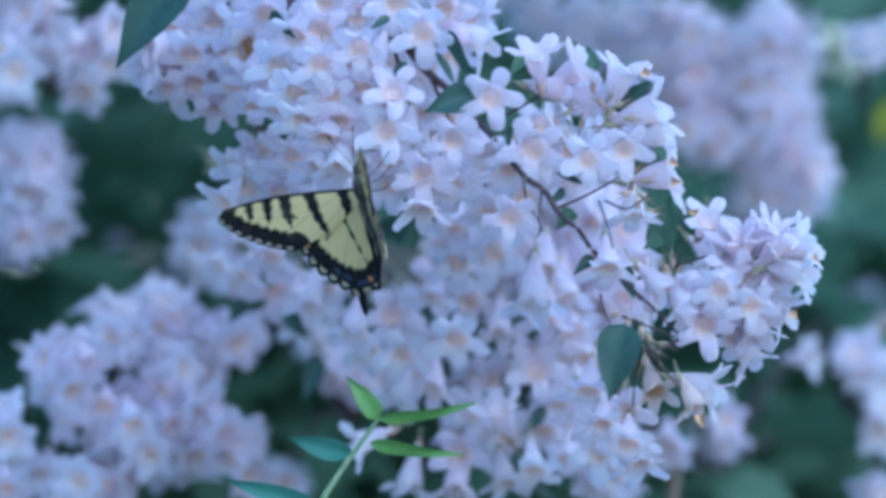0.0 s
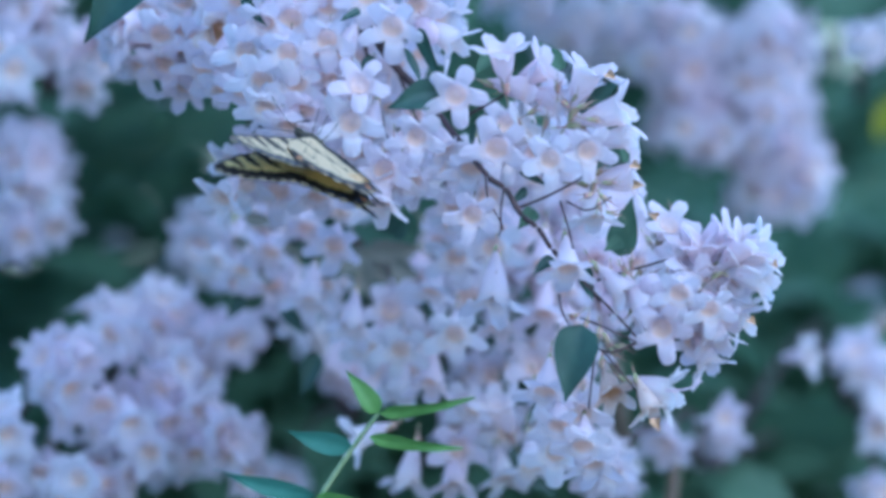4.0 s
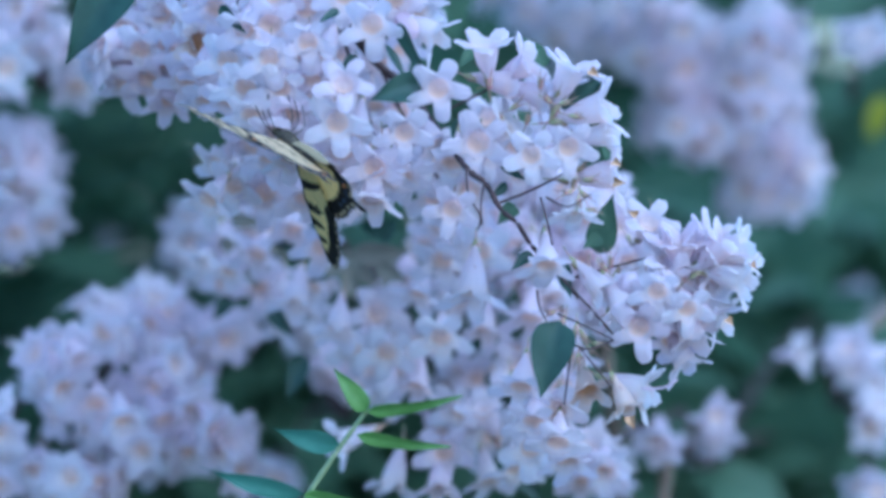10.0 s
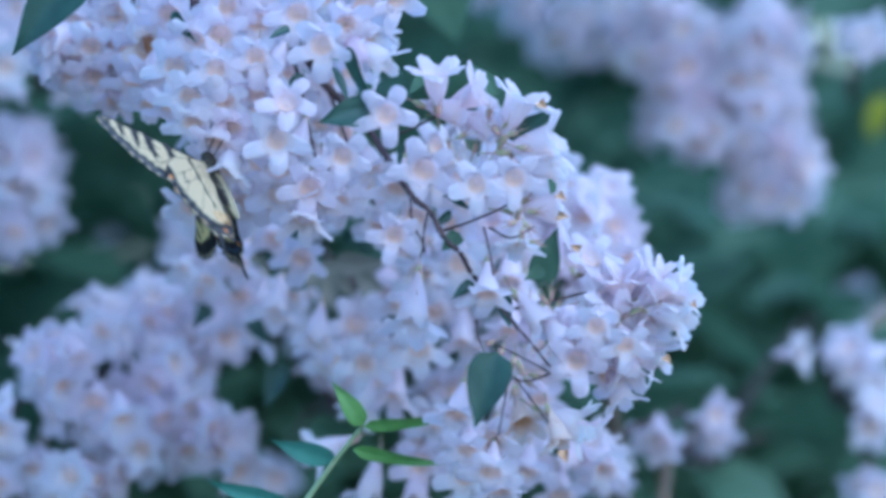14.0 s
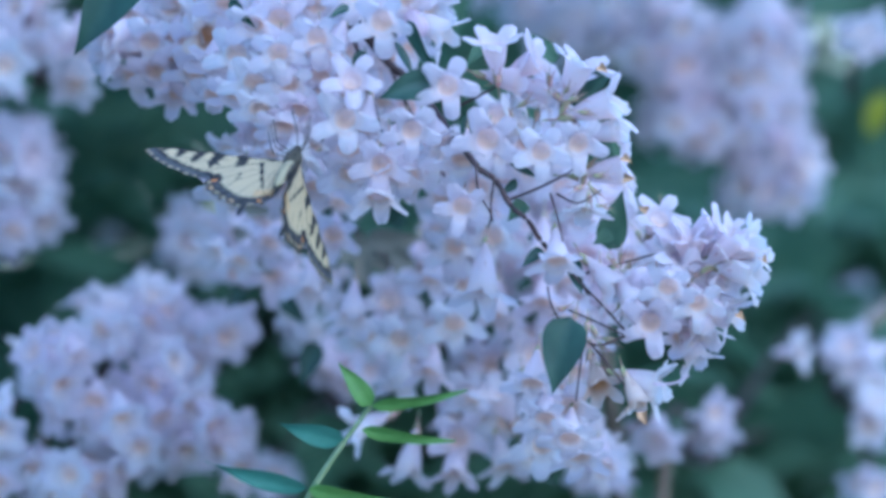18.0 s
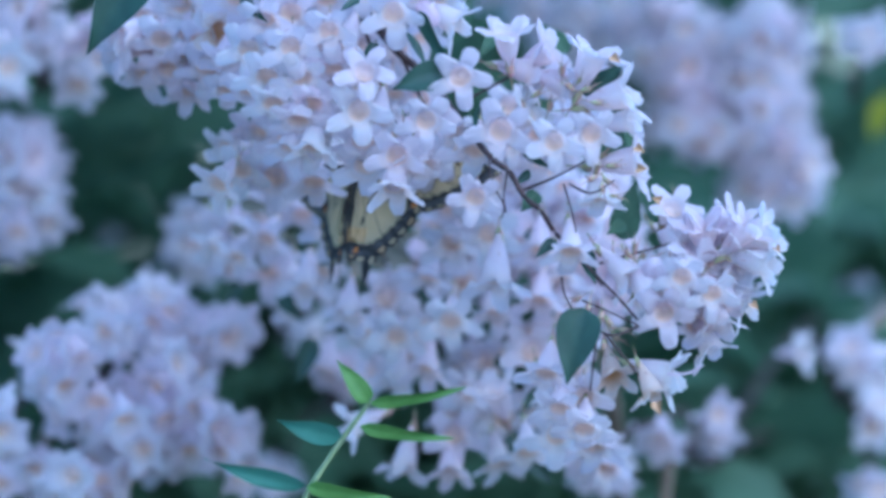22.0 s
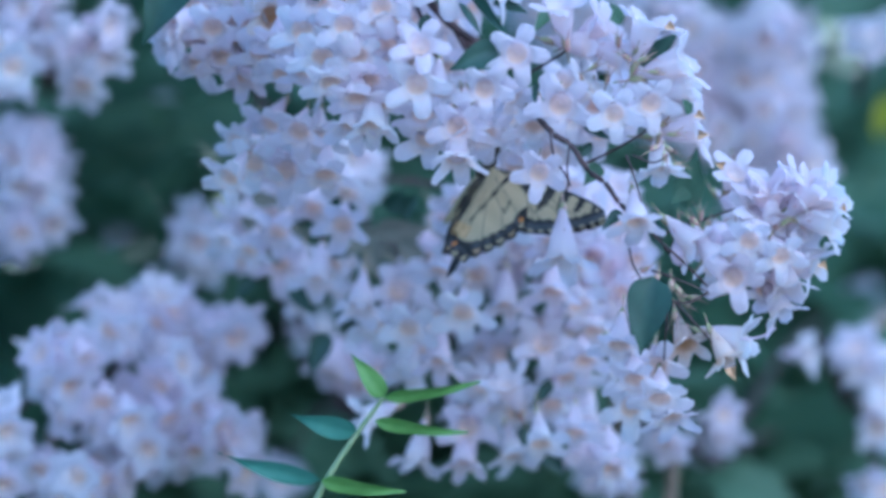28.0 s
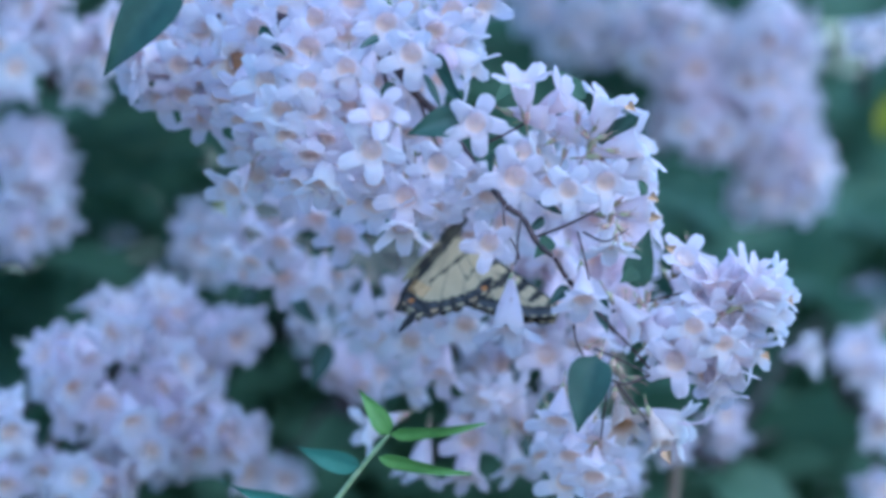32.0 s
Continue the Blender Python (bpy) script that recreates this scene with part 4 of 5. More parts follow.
FORE_STRIPES = [((4, 4), (6.5, -4), 2.0, 1.5), ((14.6, 10.6), (16.5, 2), 2.3, 1.5), ((16.5, 2), (16.5, -5), 1.5, 0.9), ((22.5, 15), (25.4, 9), 2.4, 1.7), ((25.4, 9), (26.4, 4.5), 1.5, 0.3), ((24.5, 8), (23.2, 6), 0.9, 0.3), ((28.5, 18), (31.5, 12.6), 2.1, 1.3), ((31.5, 12.6), (32.6, 10.5), 0.9, 0.2), ((35.2, 20.8), (37, 16.6), 1.9, 1.1), ((41, 23), (42, 21), 1.4, 0.7)]
FORE_VEINS = [((4, 3), (38, 5)), ((20, 9), (44, 12)), ((21, 10), (46, 17)), ((18, 5), (35, 1)), ((5, -1), (28, -3))]
HIND_STRIPES = [((10.5, 0.5), (7.5, -14), 0.8, 0.5), ((7.5, -14), (4.5, -26), 0.5, 0.25), ((-0.5, -4), (0.6, -27), 1.7, 1.0), ((17, -8.5), (18, -13), 0.45, 0.2), ((16, -12), (18, -13.5), 0.3, 0.35)]
HIND_VEINS = [((5, -2), (17, -8)), ((17, -8), (28, -14)), ((7, -7), (16, -13)), ((16, -13), (24, -24)), ((6, -10), (17, -31)), ((4, -8), (9, -36)), ((2, -6), (4, -34))]


def wing_colour(p, fore, under):
    ground = CREAM if under else YELLOW
    dark = blend(BLACK, ASH, 0.3) if under else BLACK
    out = FORE if fore else HIND
    lo, hi = FORE_MARGIN if fore else HIND_MARGIN
    dm, run = line_dist(p, out[lo:hi + 1])
    col = ground

    def ink(c, amount):
        return blend(c, dark, amount)

    for a, b, w0, w1 in (FORE_STRIPES if fore else HIND_STRIPES):
        d, t = seg_dist(p, a, b)
        w = w0 + (w1 - w0) * t + 0.25 * math.sin(2.2 * t * 6)
        col = ink(col, (w - d) / 0.5 + 0.5)
    for a, b in (FORE_VEINS if fore else HIND_VEINS):
        d, t = seg_dist(p, a, b)
        col = ink(col, min(0.55 if under else 0.12, (0.3 - d) / 0.3))
    costa, _ = line_dist(p, out[0:lo + 1])
    col = ink(col, ((0.9 if fore else 0.3) - costa) / 0.4 + 0.5)
    ragged = 0.35 * math.sin(run * 1.6) + 0.25 * math.sin(run * 3.7 + 1)
    if fore:
        col = ink(col, ((5.4 if under else 6.4) + ragged - dm) / 0.5 + 0.5)
        if under and 1.6 < dm < 4.0:
            col = blend(col, ASH, 0.8)
        beat = abs(((run / 4.1) % 1) - 0.5)
        if 0.7 < dm < 1.7 and beat < 0.26:
            col = blend(col, CREAM, 0.8)
    else:
        deep = (5.9 if under else 8.0) + ragged + 3.0 * max(0.0, 1 - p[0] / 13)
        col = ink(col, (deep - dm) / 0.8 + 0.5)
        tail = p[1] < -39
        step = ((run / 5.6) % 1) - 0.5
        if not tail and p[0] > 2:
            if under and 2.9 < dm < 4.9:
                col = blend(col, ASH, 0.85 * min(1.0, 2.2 * (0.5 - abs(step))))
            if 0.5 + 7 * step * step < dm < 2.1 and abs(step) < 0.29:
                col = blend(col, blend(CREAM, ORANGE, 0.3) if under and int(run / 5.6) % 3 == 1 else CREAM, 0.75)
            elif not under and 3.6 < dm < 5.2 and abs(step) < 0.3 and p[0] < 18:
                col = blend(col, BLUE, 0.6)
        inner, _ = line_dist(p, out[17:21])
        col = ink(col, (1.4 - inner) / 0.6 + 0.5)
        # orange spots at the inner and the outer corner
        for cx, cy, r in ((4.6, -33.2, 1.1), (26.4, -13.2, 1.2)):
            if math.hypot(p[0] - cx, p[1] - cy) < r:
                col = blend(col, ORANGE, 0.9)
        if under and 0 < p[0] < 8 and -30 < p[1] < -24:
            col = blend(col, (0.85, 0.50, 0.16), 0.35)
    return col


def wing_mesh(name, outline, fore, side, size, sweep):
    """A thin two-faced wing spread along +X (side 1) or -X (side -1); its hinge is at the origin."""
    dense = []
    for i, (a, b) in enumerate(zip(outline, outline[1:])):
        k = max(2, int(math.hypot(b[0] - a[0], b[1] - a[1]) / 0.55))
        dense += [(a[0] + (b[0] - a[0]) * j / k, a[1] + (b[1] - a[1]) * j / k) for j in range(k)]
    dense.append(outline[-1])
    # soften corners, and scallop the hind margin
    for _ in range(3):
        dense = [dense[0]] + [tuple((dense[i - 1][c] + 2 * dense[i][c] + dense[i + 1][c]) / 4 for c in (0, 1)) for i in range(1, len(dense) - 1)] + [dense[-1]]
    lo, hi = FORE_MARGIN if fore else HIND_MARGIN
    wavy = []
    for p in dense:
        dm, run = line_dist(p, outline[lo:hi + 1])
        k = (0.015 if fore else 0.05) * abs(math.sin(math.pi * run / (4.1 if fore else 5.6))) if dm < 0.8 and p[1] > -38 else 0.0
        wavy.append((p[0] * (1 + k - 0.02), p[1] * (1 + k - 0.02)))
    rings, n = 64, len(wavy)
    c, s = math.cos(radians(sweep)), math.sin(radians(sweep))
    verts, cols = [], []
    for layer in (0, 1):
        for i in range(rings):
            t = 0.02 + 0.98 * i / (rings - 1)
            for px, py in wavy:
                x, y = px * t, py * t
                bow = 0.9 * math.sin(min(1.0, x / 48) * 3.0) + 0.18 * math.sin(0.75 * y + 0.2 * x) * t
                z = bow + (0.10 if layer == 0 else -0.10) * (1 - 0.6 * t) + (0.0 if fore else -0.7)
                X, Y = (c * x - s * y, s * x + c * y)
                verts.append((side * X * size * 0.001, Y * size * 0.001, z * 0.001))
                cols.append((*wing_colour((x, y), fore, layer == 1), 1.0))
    faces = []
    for layer in (0, 1):
        o = layer * rings * n
        for f in grid_faces(rings, n, False):
            g = tuple(i + o for i in f)
            faces.append(g if (layer == 0) == (side < 0) else g[::-1])
    rim = [(rings - 1) * n + j for j in range(n)]
    faces += [(a, b, b + rings * n, a + rings * n) for a, b in zip(rim, rim[1:])]
    me = mesh_of(name, verts, faces, [SCALES])
    layer = me.color_attributes.new("scales", "FLOAT_COLOR", "POINT")
    layer.data.foreach_set("color", np.array(cols, dtype=np.float32).ravel())
    return me


def lathe(name, prof, mat, sides=16, squash=0.9):
    """A round body along Y from (y, radius, z) rings in millimetres."""
    verts = [(0.001 * r * math.cos(2 * math.pi * j / sides), 0.001 * y, 0.001 * (z + squash * r * math.sin(2 * math.pi * j / sides))) for y, r, z in prof for j in range(sides)]
    return mesh_of(name, verts, grid_faces(len(prof), sides, True), [mat])


FWS, HWS, SWEEP = 0.95, 0.82, -18
butterfly = thing("butterfly", spot(-20.1, 17.9, 0.035), "yellow and black striped swallowtail butterfly feeding at the blossoms", "butterfly")
part("thorax", lathe("thorax", [(-4.5, 0.3, 0), (-4, 1.8, 0), (-2, 2.6, 0.2), (0.5, 3.0, 0.3), (3, 2.7, 0.2), (5, 1.7, 0), (5.6, 0.3, 0)], FUR), butterfly)
part("abdomen", lathe("abdomen", [(-3, 0.4, 0), (-4, 1.9, 0), (-8, 2.3, -0.3), (-13, 2.2, -0.8), (-18, 1.7, -1.4), (-21.5, 1.0, -1.8), (-23, 0.2, -2)], STRAW), butterfly, label="yellow-sided black abdomen")
head = part("head", lathe("head", [(5.0, 0.3, 0), (5.4, 1.3, 0), (6.8, 1.7, 0), (8.0, 1.3, 0), (8.7, 0.3, 0)], FUR), butterfly)
for s in (-1, 1):
    feeler = smooth_path([(s * 0.0005, 0.008, 0.0008), (s * 0.002, 0.012, 0.002), (s * 0.004, 0.016, 0.003), (s * 0.0055, 0.0195, 0.003)], 5)
    part("antenna", tube_mesh("antenna", feeler, [0.0001] * (len(feeler) - 3) + [0.0002, 0.0003, 0.0002], FUR, 6), butterfly)
    for y in (3.5, 1.5, -0.8):
        limb = [(s * 0.0012, y * 0.001, -0.0018), (s * 0.005, y * 0.0016, -0.004), (s * 0.006, y * 0.002 + 0.003, -0.010)]
        part("leg", tube_mesh("leg", smooth_path(limb, 3), [0.00018] * 7, FUR, 5), butterfly)
part("tongue", tube_mesh("tongue", smooth_path([(0, 0.0085, -0.0006), (0, 0.012, -0.004), (0, 0.012, -0.011)], 4), [0.0002] * 9, FUR, 5), butterfly)
wings = {}
for s, side in ((-1, "left"), (1, "right")):
    at = pose(s * 0.0015, 0, 0.001)
    wings[side] = (part("forewing", wing_mesh("forewing", FORE, True, s, FWS, SWEEP), butterfly, at, "yellow forewing with black tiger stripes and border"),
                   part("hindwing", wing_mesh("hindwing", HIND, False, s, HWS, 0), butterfly, at, "yellow hindwing with a black tail and orange spots"))


# ---- everything that moves ----
def motions():
    walk(upper, [
        (0.0, pose(-0.11962, 0.02, 1.59026, 0, 0.00, 0)),
        (0.5, pose(-0.12916, 0.02, 1.59081, 0, 1.64, 0)),
        (1.0, pose(-0.11747, 0.02, 1.58933, 0, -0.09, 0)),
        (1.5, pose(-0.12593, 0.02, 1.59196, 0, 0.68, 0)),
        (2.0, pose(-0.12528, 0.02, 1.59415, 0, 2.96, 0)),
        (2.5, pose(-0.11882, 0.02, 1.59058, 0, -0.36, 0)),
        (3.0, pose(-0.12548, 0.02, 1.60032, 0, 5.22, 0)),
        (3.5, pose(-0.12411, 0.02, 1.60225, 0, 4.89, 0)),
        (4.0, pose(-0.12706, 0.02, 1.59874, 0, 3.80, 0)),
        (4.5, pose(-0.12028, 0.02, 1.59766, 0, 1.63, 0)),
        (5.0, pose(-0.12647, 0.02, 1.59333, 0, 0.90, 0)),
        (5.5, pose(-0.12293, 0.02, 1.59144, 0, -0.91, 0)),
        (6.0, pose(-0.12601, 0.02, 1.59113, 0, 0.16, 0)),
        (6.5, pose(-0.12487, 0.02, 1.59203, 0, -0.51, 0)),
        (7.0, pose(-0.12748, 0.02, 1.59168, 0, 0.63, 0)),
        (7.5, pose(-0.12602, 0.02, 1.59226, 0, 0.58, 0)),
        (8.0, pose(-0.13001, 0.02, 1.59149, 0, 0.41, 0)),
        (8.5, pose(-0.13125, 0.02, 1.59062, 0, 0.98, 0)),
        (9.0, pose(-0.13183, 0.02, 1.58981, 0, 0.64, 0)),
        (9.5, pose(-0.13513, 0.02, 1.59058, 0, 0.37, 0)),
        (10.0, pose(-0.13301, 0.02, 1.59021, 0, -0.63, 0)),
        (10.5, pose(-0.13403, 0.02, 1.59007, 0, 0.39, 0)),
        (11.0, pose(-0.13653, 0.02, 1.59038, 0, 1.42, 0)),
        (11.5, pose(-0.13275, 0.02, 1.58907, 0, 1.40, 0)),
        (12.0, pose(-0.13968, 0.02, 1.58895, 0, 2.38, 0)),
        (12.5, pose(-0.15470, 0.02, 1.59429, 0, 5.24, 0)),
        (13.0, pose(-0.15501, 0.02, 1.58808, 0, 6.79, 0)),
        (13.5, pose(-0.15880, 0.02, 1.58812, 0, 6.87, 0)),
        (14.0, pose(-0.14623, 0.02, 1.59425, 0, 5.01, 0)),
        (14.5, pose(-0.14194, 0.02, 1.58711, 0, 3.55, 0)),
        (15.0, pose(-0.14065, 0.02, 1.58750, 0, 2.89, 0)),
        (15.5, pose(-0.12963, 0.02, 1.59033, 0, 1.15, 0)),
        (16.0, pose(-0.13159, 0.02, 1.58991, 0, 0.85, 0)),
        (16.5, pose(-0.12382, 0.02, 1.59193, 0, -0.52, 0)),
        (17.0, pose(-0.12454, 0.02, 1.59173, 0, -0.57, 0)),
        (17.5, pose(-0.12626, 0.02, 1.59220, 0, -0.80, 0)),
        (18.0, pose(-0.12922, 0.02, 1.59258, 0, 0.52, 0)),
        (18.5, pose(-0.12308, 0.02, 1.59396, 0, -1.41, 0)),
        (19.0, pose(-0.12514, 0.02, 1.59407, 0, -0.86, 0)),
        (19.5, pose(-0.12432, 0.02, 1.59238, 0, -0.70, 0)),
        (20.0, pose(-0.12469, 0.02, 1.59338, 0, -0.95, 0)),
        (20.5, pose(-0.12629, 0.02, 1.59195, 0, -0.78, 0)),
        (21.0, pose(-0.12414, 0.02, 1.59142, 0, -1.26, 0)),
        (21.5, pose(-0.12589, 0.02, 1.59202, 0, -0.78, 0)),
        (22.0, pose(-0.12714, 0.02, 1.59279, 0, -0.99, 0)),
        (22.5, pose(-0.12519, 0.02, 1.59148, 0, -1.22, 0)),
        (23.0, pose(-0.12667, 0.02, 1.59189, 0, -0.70, 0)),
        (23.5, pose(-0.12593, 0.02, 1.59102, 0, -0.63, 0)),
        (24.0, pose(-0.12253, 0.02, 1.59106, 0, -0.73, 0)),
        (24.5, pose(-0.12938, 0.02, 1.58932, 0, 0.57, 0)),
        (25.0, pose(-0.12301, 0.02, 1.59002, 0, -0.46, 0)),
        (25.5, pose(-0.12501, 0.02, 1.58877, 0, 0.53, 0)),
        (26.0, pose(-0.12545, 0.02, 1.58871, 0, 0.28, 0)),
        (26.5, pose(-0.11616, 0.02, 1.59108, 0, -1.06, 0)),
        (27.0, pose(-0.11984, 0.02, 1.59020, 0, -0.96, 0)),
        (27.5, pose(-0.11379, 0.02, 1.59176, 0, -1.93, 0)),
        (28.0, pose(-0.11374, 0.02, 1.59404, 0, -4.95, 0)),
        (28.5, pose(-0.11259, 0.02, 1.59533, 0, -2.61, 0)),
        (29.0, pose(-0.11414, 0.02, 1.59386, 0, -5.12, 0)),
        (29.5, pose(-0.11740, 0.02, 1.59376, 0, -4.76, 0)),
        (30.0, pose(-0.10907, 0.02, 1.59491, 0, -1.17, 0)),
        (30.5, pose(-0.11041, 0.02, 1.59260, 0, -0.47, 0)),
        (31.0, pose(-0.11061, 0.02, 1.59119, 0, -0.31, 0)),
        (31.5, pose(-0.11575, 0.02, 1.58815, 0, 0.68, 0)),
        (32.0, pose(-0.12239, 0.02, 1.58722, 0, 2.49, 0)),
    ])
    walk(tip, [
        (0.0, pose(0.00999, 0, 1.53764, 0, 0.00, 0)),
        (0.5, pose(-0.00136, 0, 1.53439, 0, 1.89, 0)),
        (1.0, pose(0.01185, 0, 1.53698, 0, 0.20, 0)),
        (1.5, pose(0.00284, 0, 1.53809, 0, 0.86, 0)),
        (2.0, pose(0.00202, 0, 1.53433, 0, 1.00, 0)),
        (2.5, pose(0.01093, 0, 1.53829, 0, 0.17, 0)),
        (3.0, pose(0.00033, 0, 1.53531, 0, 1.56, 0)),
        (3.5, pose(0.00160, 0, 1.53805, 0, 0.90, 0)),
        (4.0, pose(-0.00115, 0, 1.53799, 0, 1.55, 0)),
        (4.5, pose(0.00786, 0, 1.54088, 0, 0.87, 0)),
        (5.0, pose(0.00118, 0, 1.53984, 0, 1.96, 0)),
        (5.5, pose(0.00628, 0, 1.54175, 0, 1.72, 0)),
        (6.0, pose(0.00273, 0, 1.53884, 0, 2.55, 0)),
        (6.5, pose(0.00407, 0, 1.54179, 0, 1.65, 0)),
        (7.0, pose(0.00095, 0, 1.53885, 0, 2.53, 0)),
        (7.5, pose(0.00227, 0, 1.53923, 0, 2.28, 0)),
        (8.0, pose(-0.00149, 0, 1.53875, 0, 2.65, 0)),
        (8.5, pose(-0.00327, 0, 1.53653, 0, 3.19, 0)),
        (9.0, pose(-0.00382, 0, 1.53693, 0, 3.25, 0)),
        (9.5, pose(-0.00670, 0, 1.53802, 0, 3.02, 0)),
        (10.0, pose(-0.00438, 0, 1.53954, 0, 2.87, 0)),
        (10.5, pose(-0.00589, 0, 1.53752, 0, 3.24, 0)),
        (11.0, pose(-0.00894, 0, 1.53533, 0, 3.32, 0)),
        (11.5, pose(-0.00505, 0, 1.53408, 0, 3.56, 0)),
        (12.0, pose(-0.01317, 0, 1.53173, 0, 4.28, 0)),
        (12.5, pose(-0.03013, 0, 1.53085, 0, 6.94, 0)),
        (13.0, pose(-0.03233, 0, 1.52133, 0, 8.53, 0)),
        (13.5, pose(-0.03636, 0, 1.52153, 0, 8.79, 0)),
        (14.0, pose(-0.02092, 0, 1.53134, 0, 5.39, 0)),
        (14.5, pose(-0.01592, 0, 1.52794, 0, 4.07, 0)),
        (15.0, pose(-0.01456, 0, 1.53020, 0, 3.92, 0)),
        (15.5, pose(-0.00143, 0, 1.53541, 0, 2.46, 0)),
        (16.0, pose(-0.00399, 0, 1.53669, 0, 2.76, 0)),
        (16.5, pose(0.00521, 0, 1.54092, 0, 1.74, 0)),
        (17.0, pose(0.00466, 0, 1.54072, 0, 1.61, 0)),
        (17.5, pose(0.00303, 0, 1.54173, 0, 1.92, 0)),
        (18.0, pose(-0.00112, 0, 1.53941, 0, 2.36, 0)),
        (18.5, pose(0.00678, 0, 1.54481, 0, 1.07, 0)),
        (19.0, pose(0.00412, 0, 1.54401, 0, 1.58, 0)),
        (19.5, pose(0.00459, 0, 1.54191, 0, 2.07, 0)),
        (20.0, pose(0.00448, 0, 1.54343, 0, 1.76, 0)),
        (20.5, pose(0.00286, 0, 1.54136, 0, 2.33, 0)),
        (21.0, pose(0.00522, 0, 1.54197, 0, 2.07, 0)),
        (21.5, pose(0.00318, 0, 1.54157, 0, 2.12, 0)),
        (22.0, pose(0.00199, 0, 1.54267, 0, 2.09, 0)),
        (22.5, pose(0.00428, 0, 1.54190, 0, 2.11, 0)),
        (23.0, pose(0.00249, 0, 1.54122, 0, 2.27, 0)),
        (23.5, pose(0.00312, 0, 1.54014, 0, 2.27, 0)),
        (24.0, pose(0.00675, 0, 1.54042, 0, 1.70, 0)),
        (24.5, pose(-0.00150, 0, 1.53620, 0, 2.87, 0)),
        (25.0, pose(0.00635, 0, 1.53865, 0, 1.86, 0)),
        (25.5, pose(0.00321, 0, 1.53528, 0, 3.04, 0)),
        (26.0, pose(0.00277, 0, 1.53587, 0, 2.92, 0)),
        (26.5, pose(0.01410, 0, 1.53941, 0, 1.47, 0)),
        (27.0, pose(0.00974, 0, 1.53903, 0, 1.79, 0)),
        (27.5, pose(0.01715, 0, 1.54158, 0, 0.78, 0)),
        (28.0, pose(0.01882, 0, 1.54981, 0, -1.07, 0)),
        (28.5, pose(0.01875, 0, 1.54701, 0, 0.38, 0)),
        (29.0, pose(0.01803, 0, 1.54902, 0, 0.51, 0)),
        (29.5, pose(0.01464, 0, 1.54862, 0, 0.91, 0)),
        (30.0, pose(0.02113, 0, 1.54417, 0, 0.18, 0)),
        (30.5, pose(0.01883, 0, 1.54045, 0, 0.35, 0)),
        (31.0, pose(0.01871, 0, 1.53871, 0, 0.53, 0)),
        (31.5, pose(0.01295, 0, 1.53305, 0, 1.04, 0)),
        (32.0, pose(0.00423, 0, 1.52875, 0, 3.02, 0)),
    ])
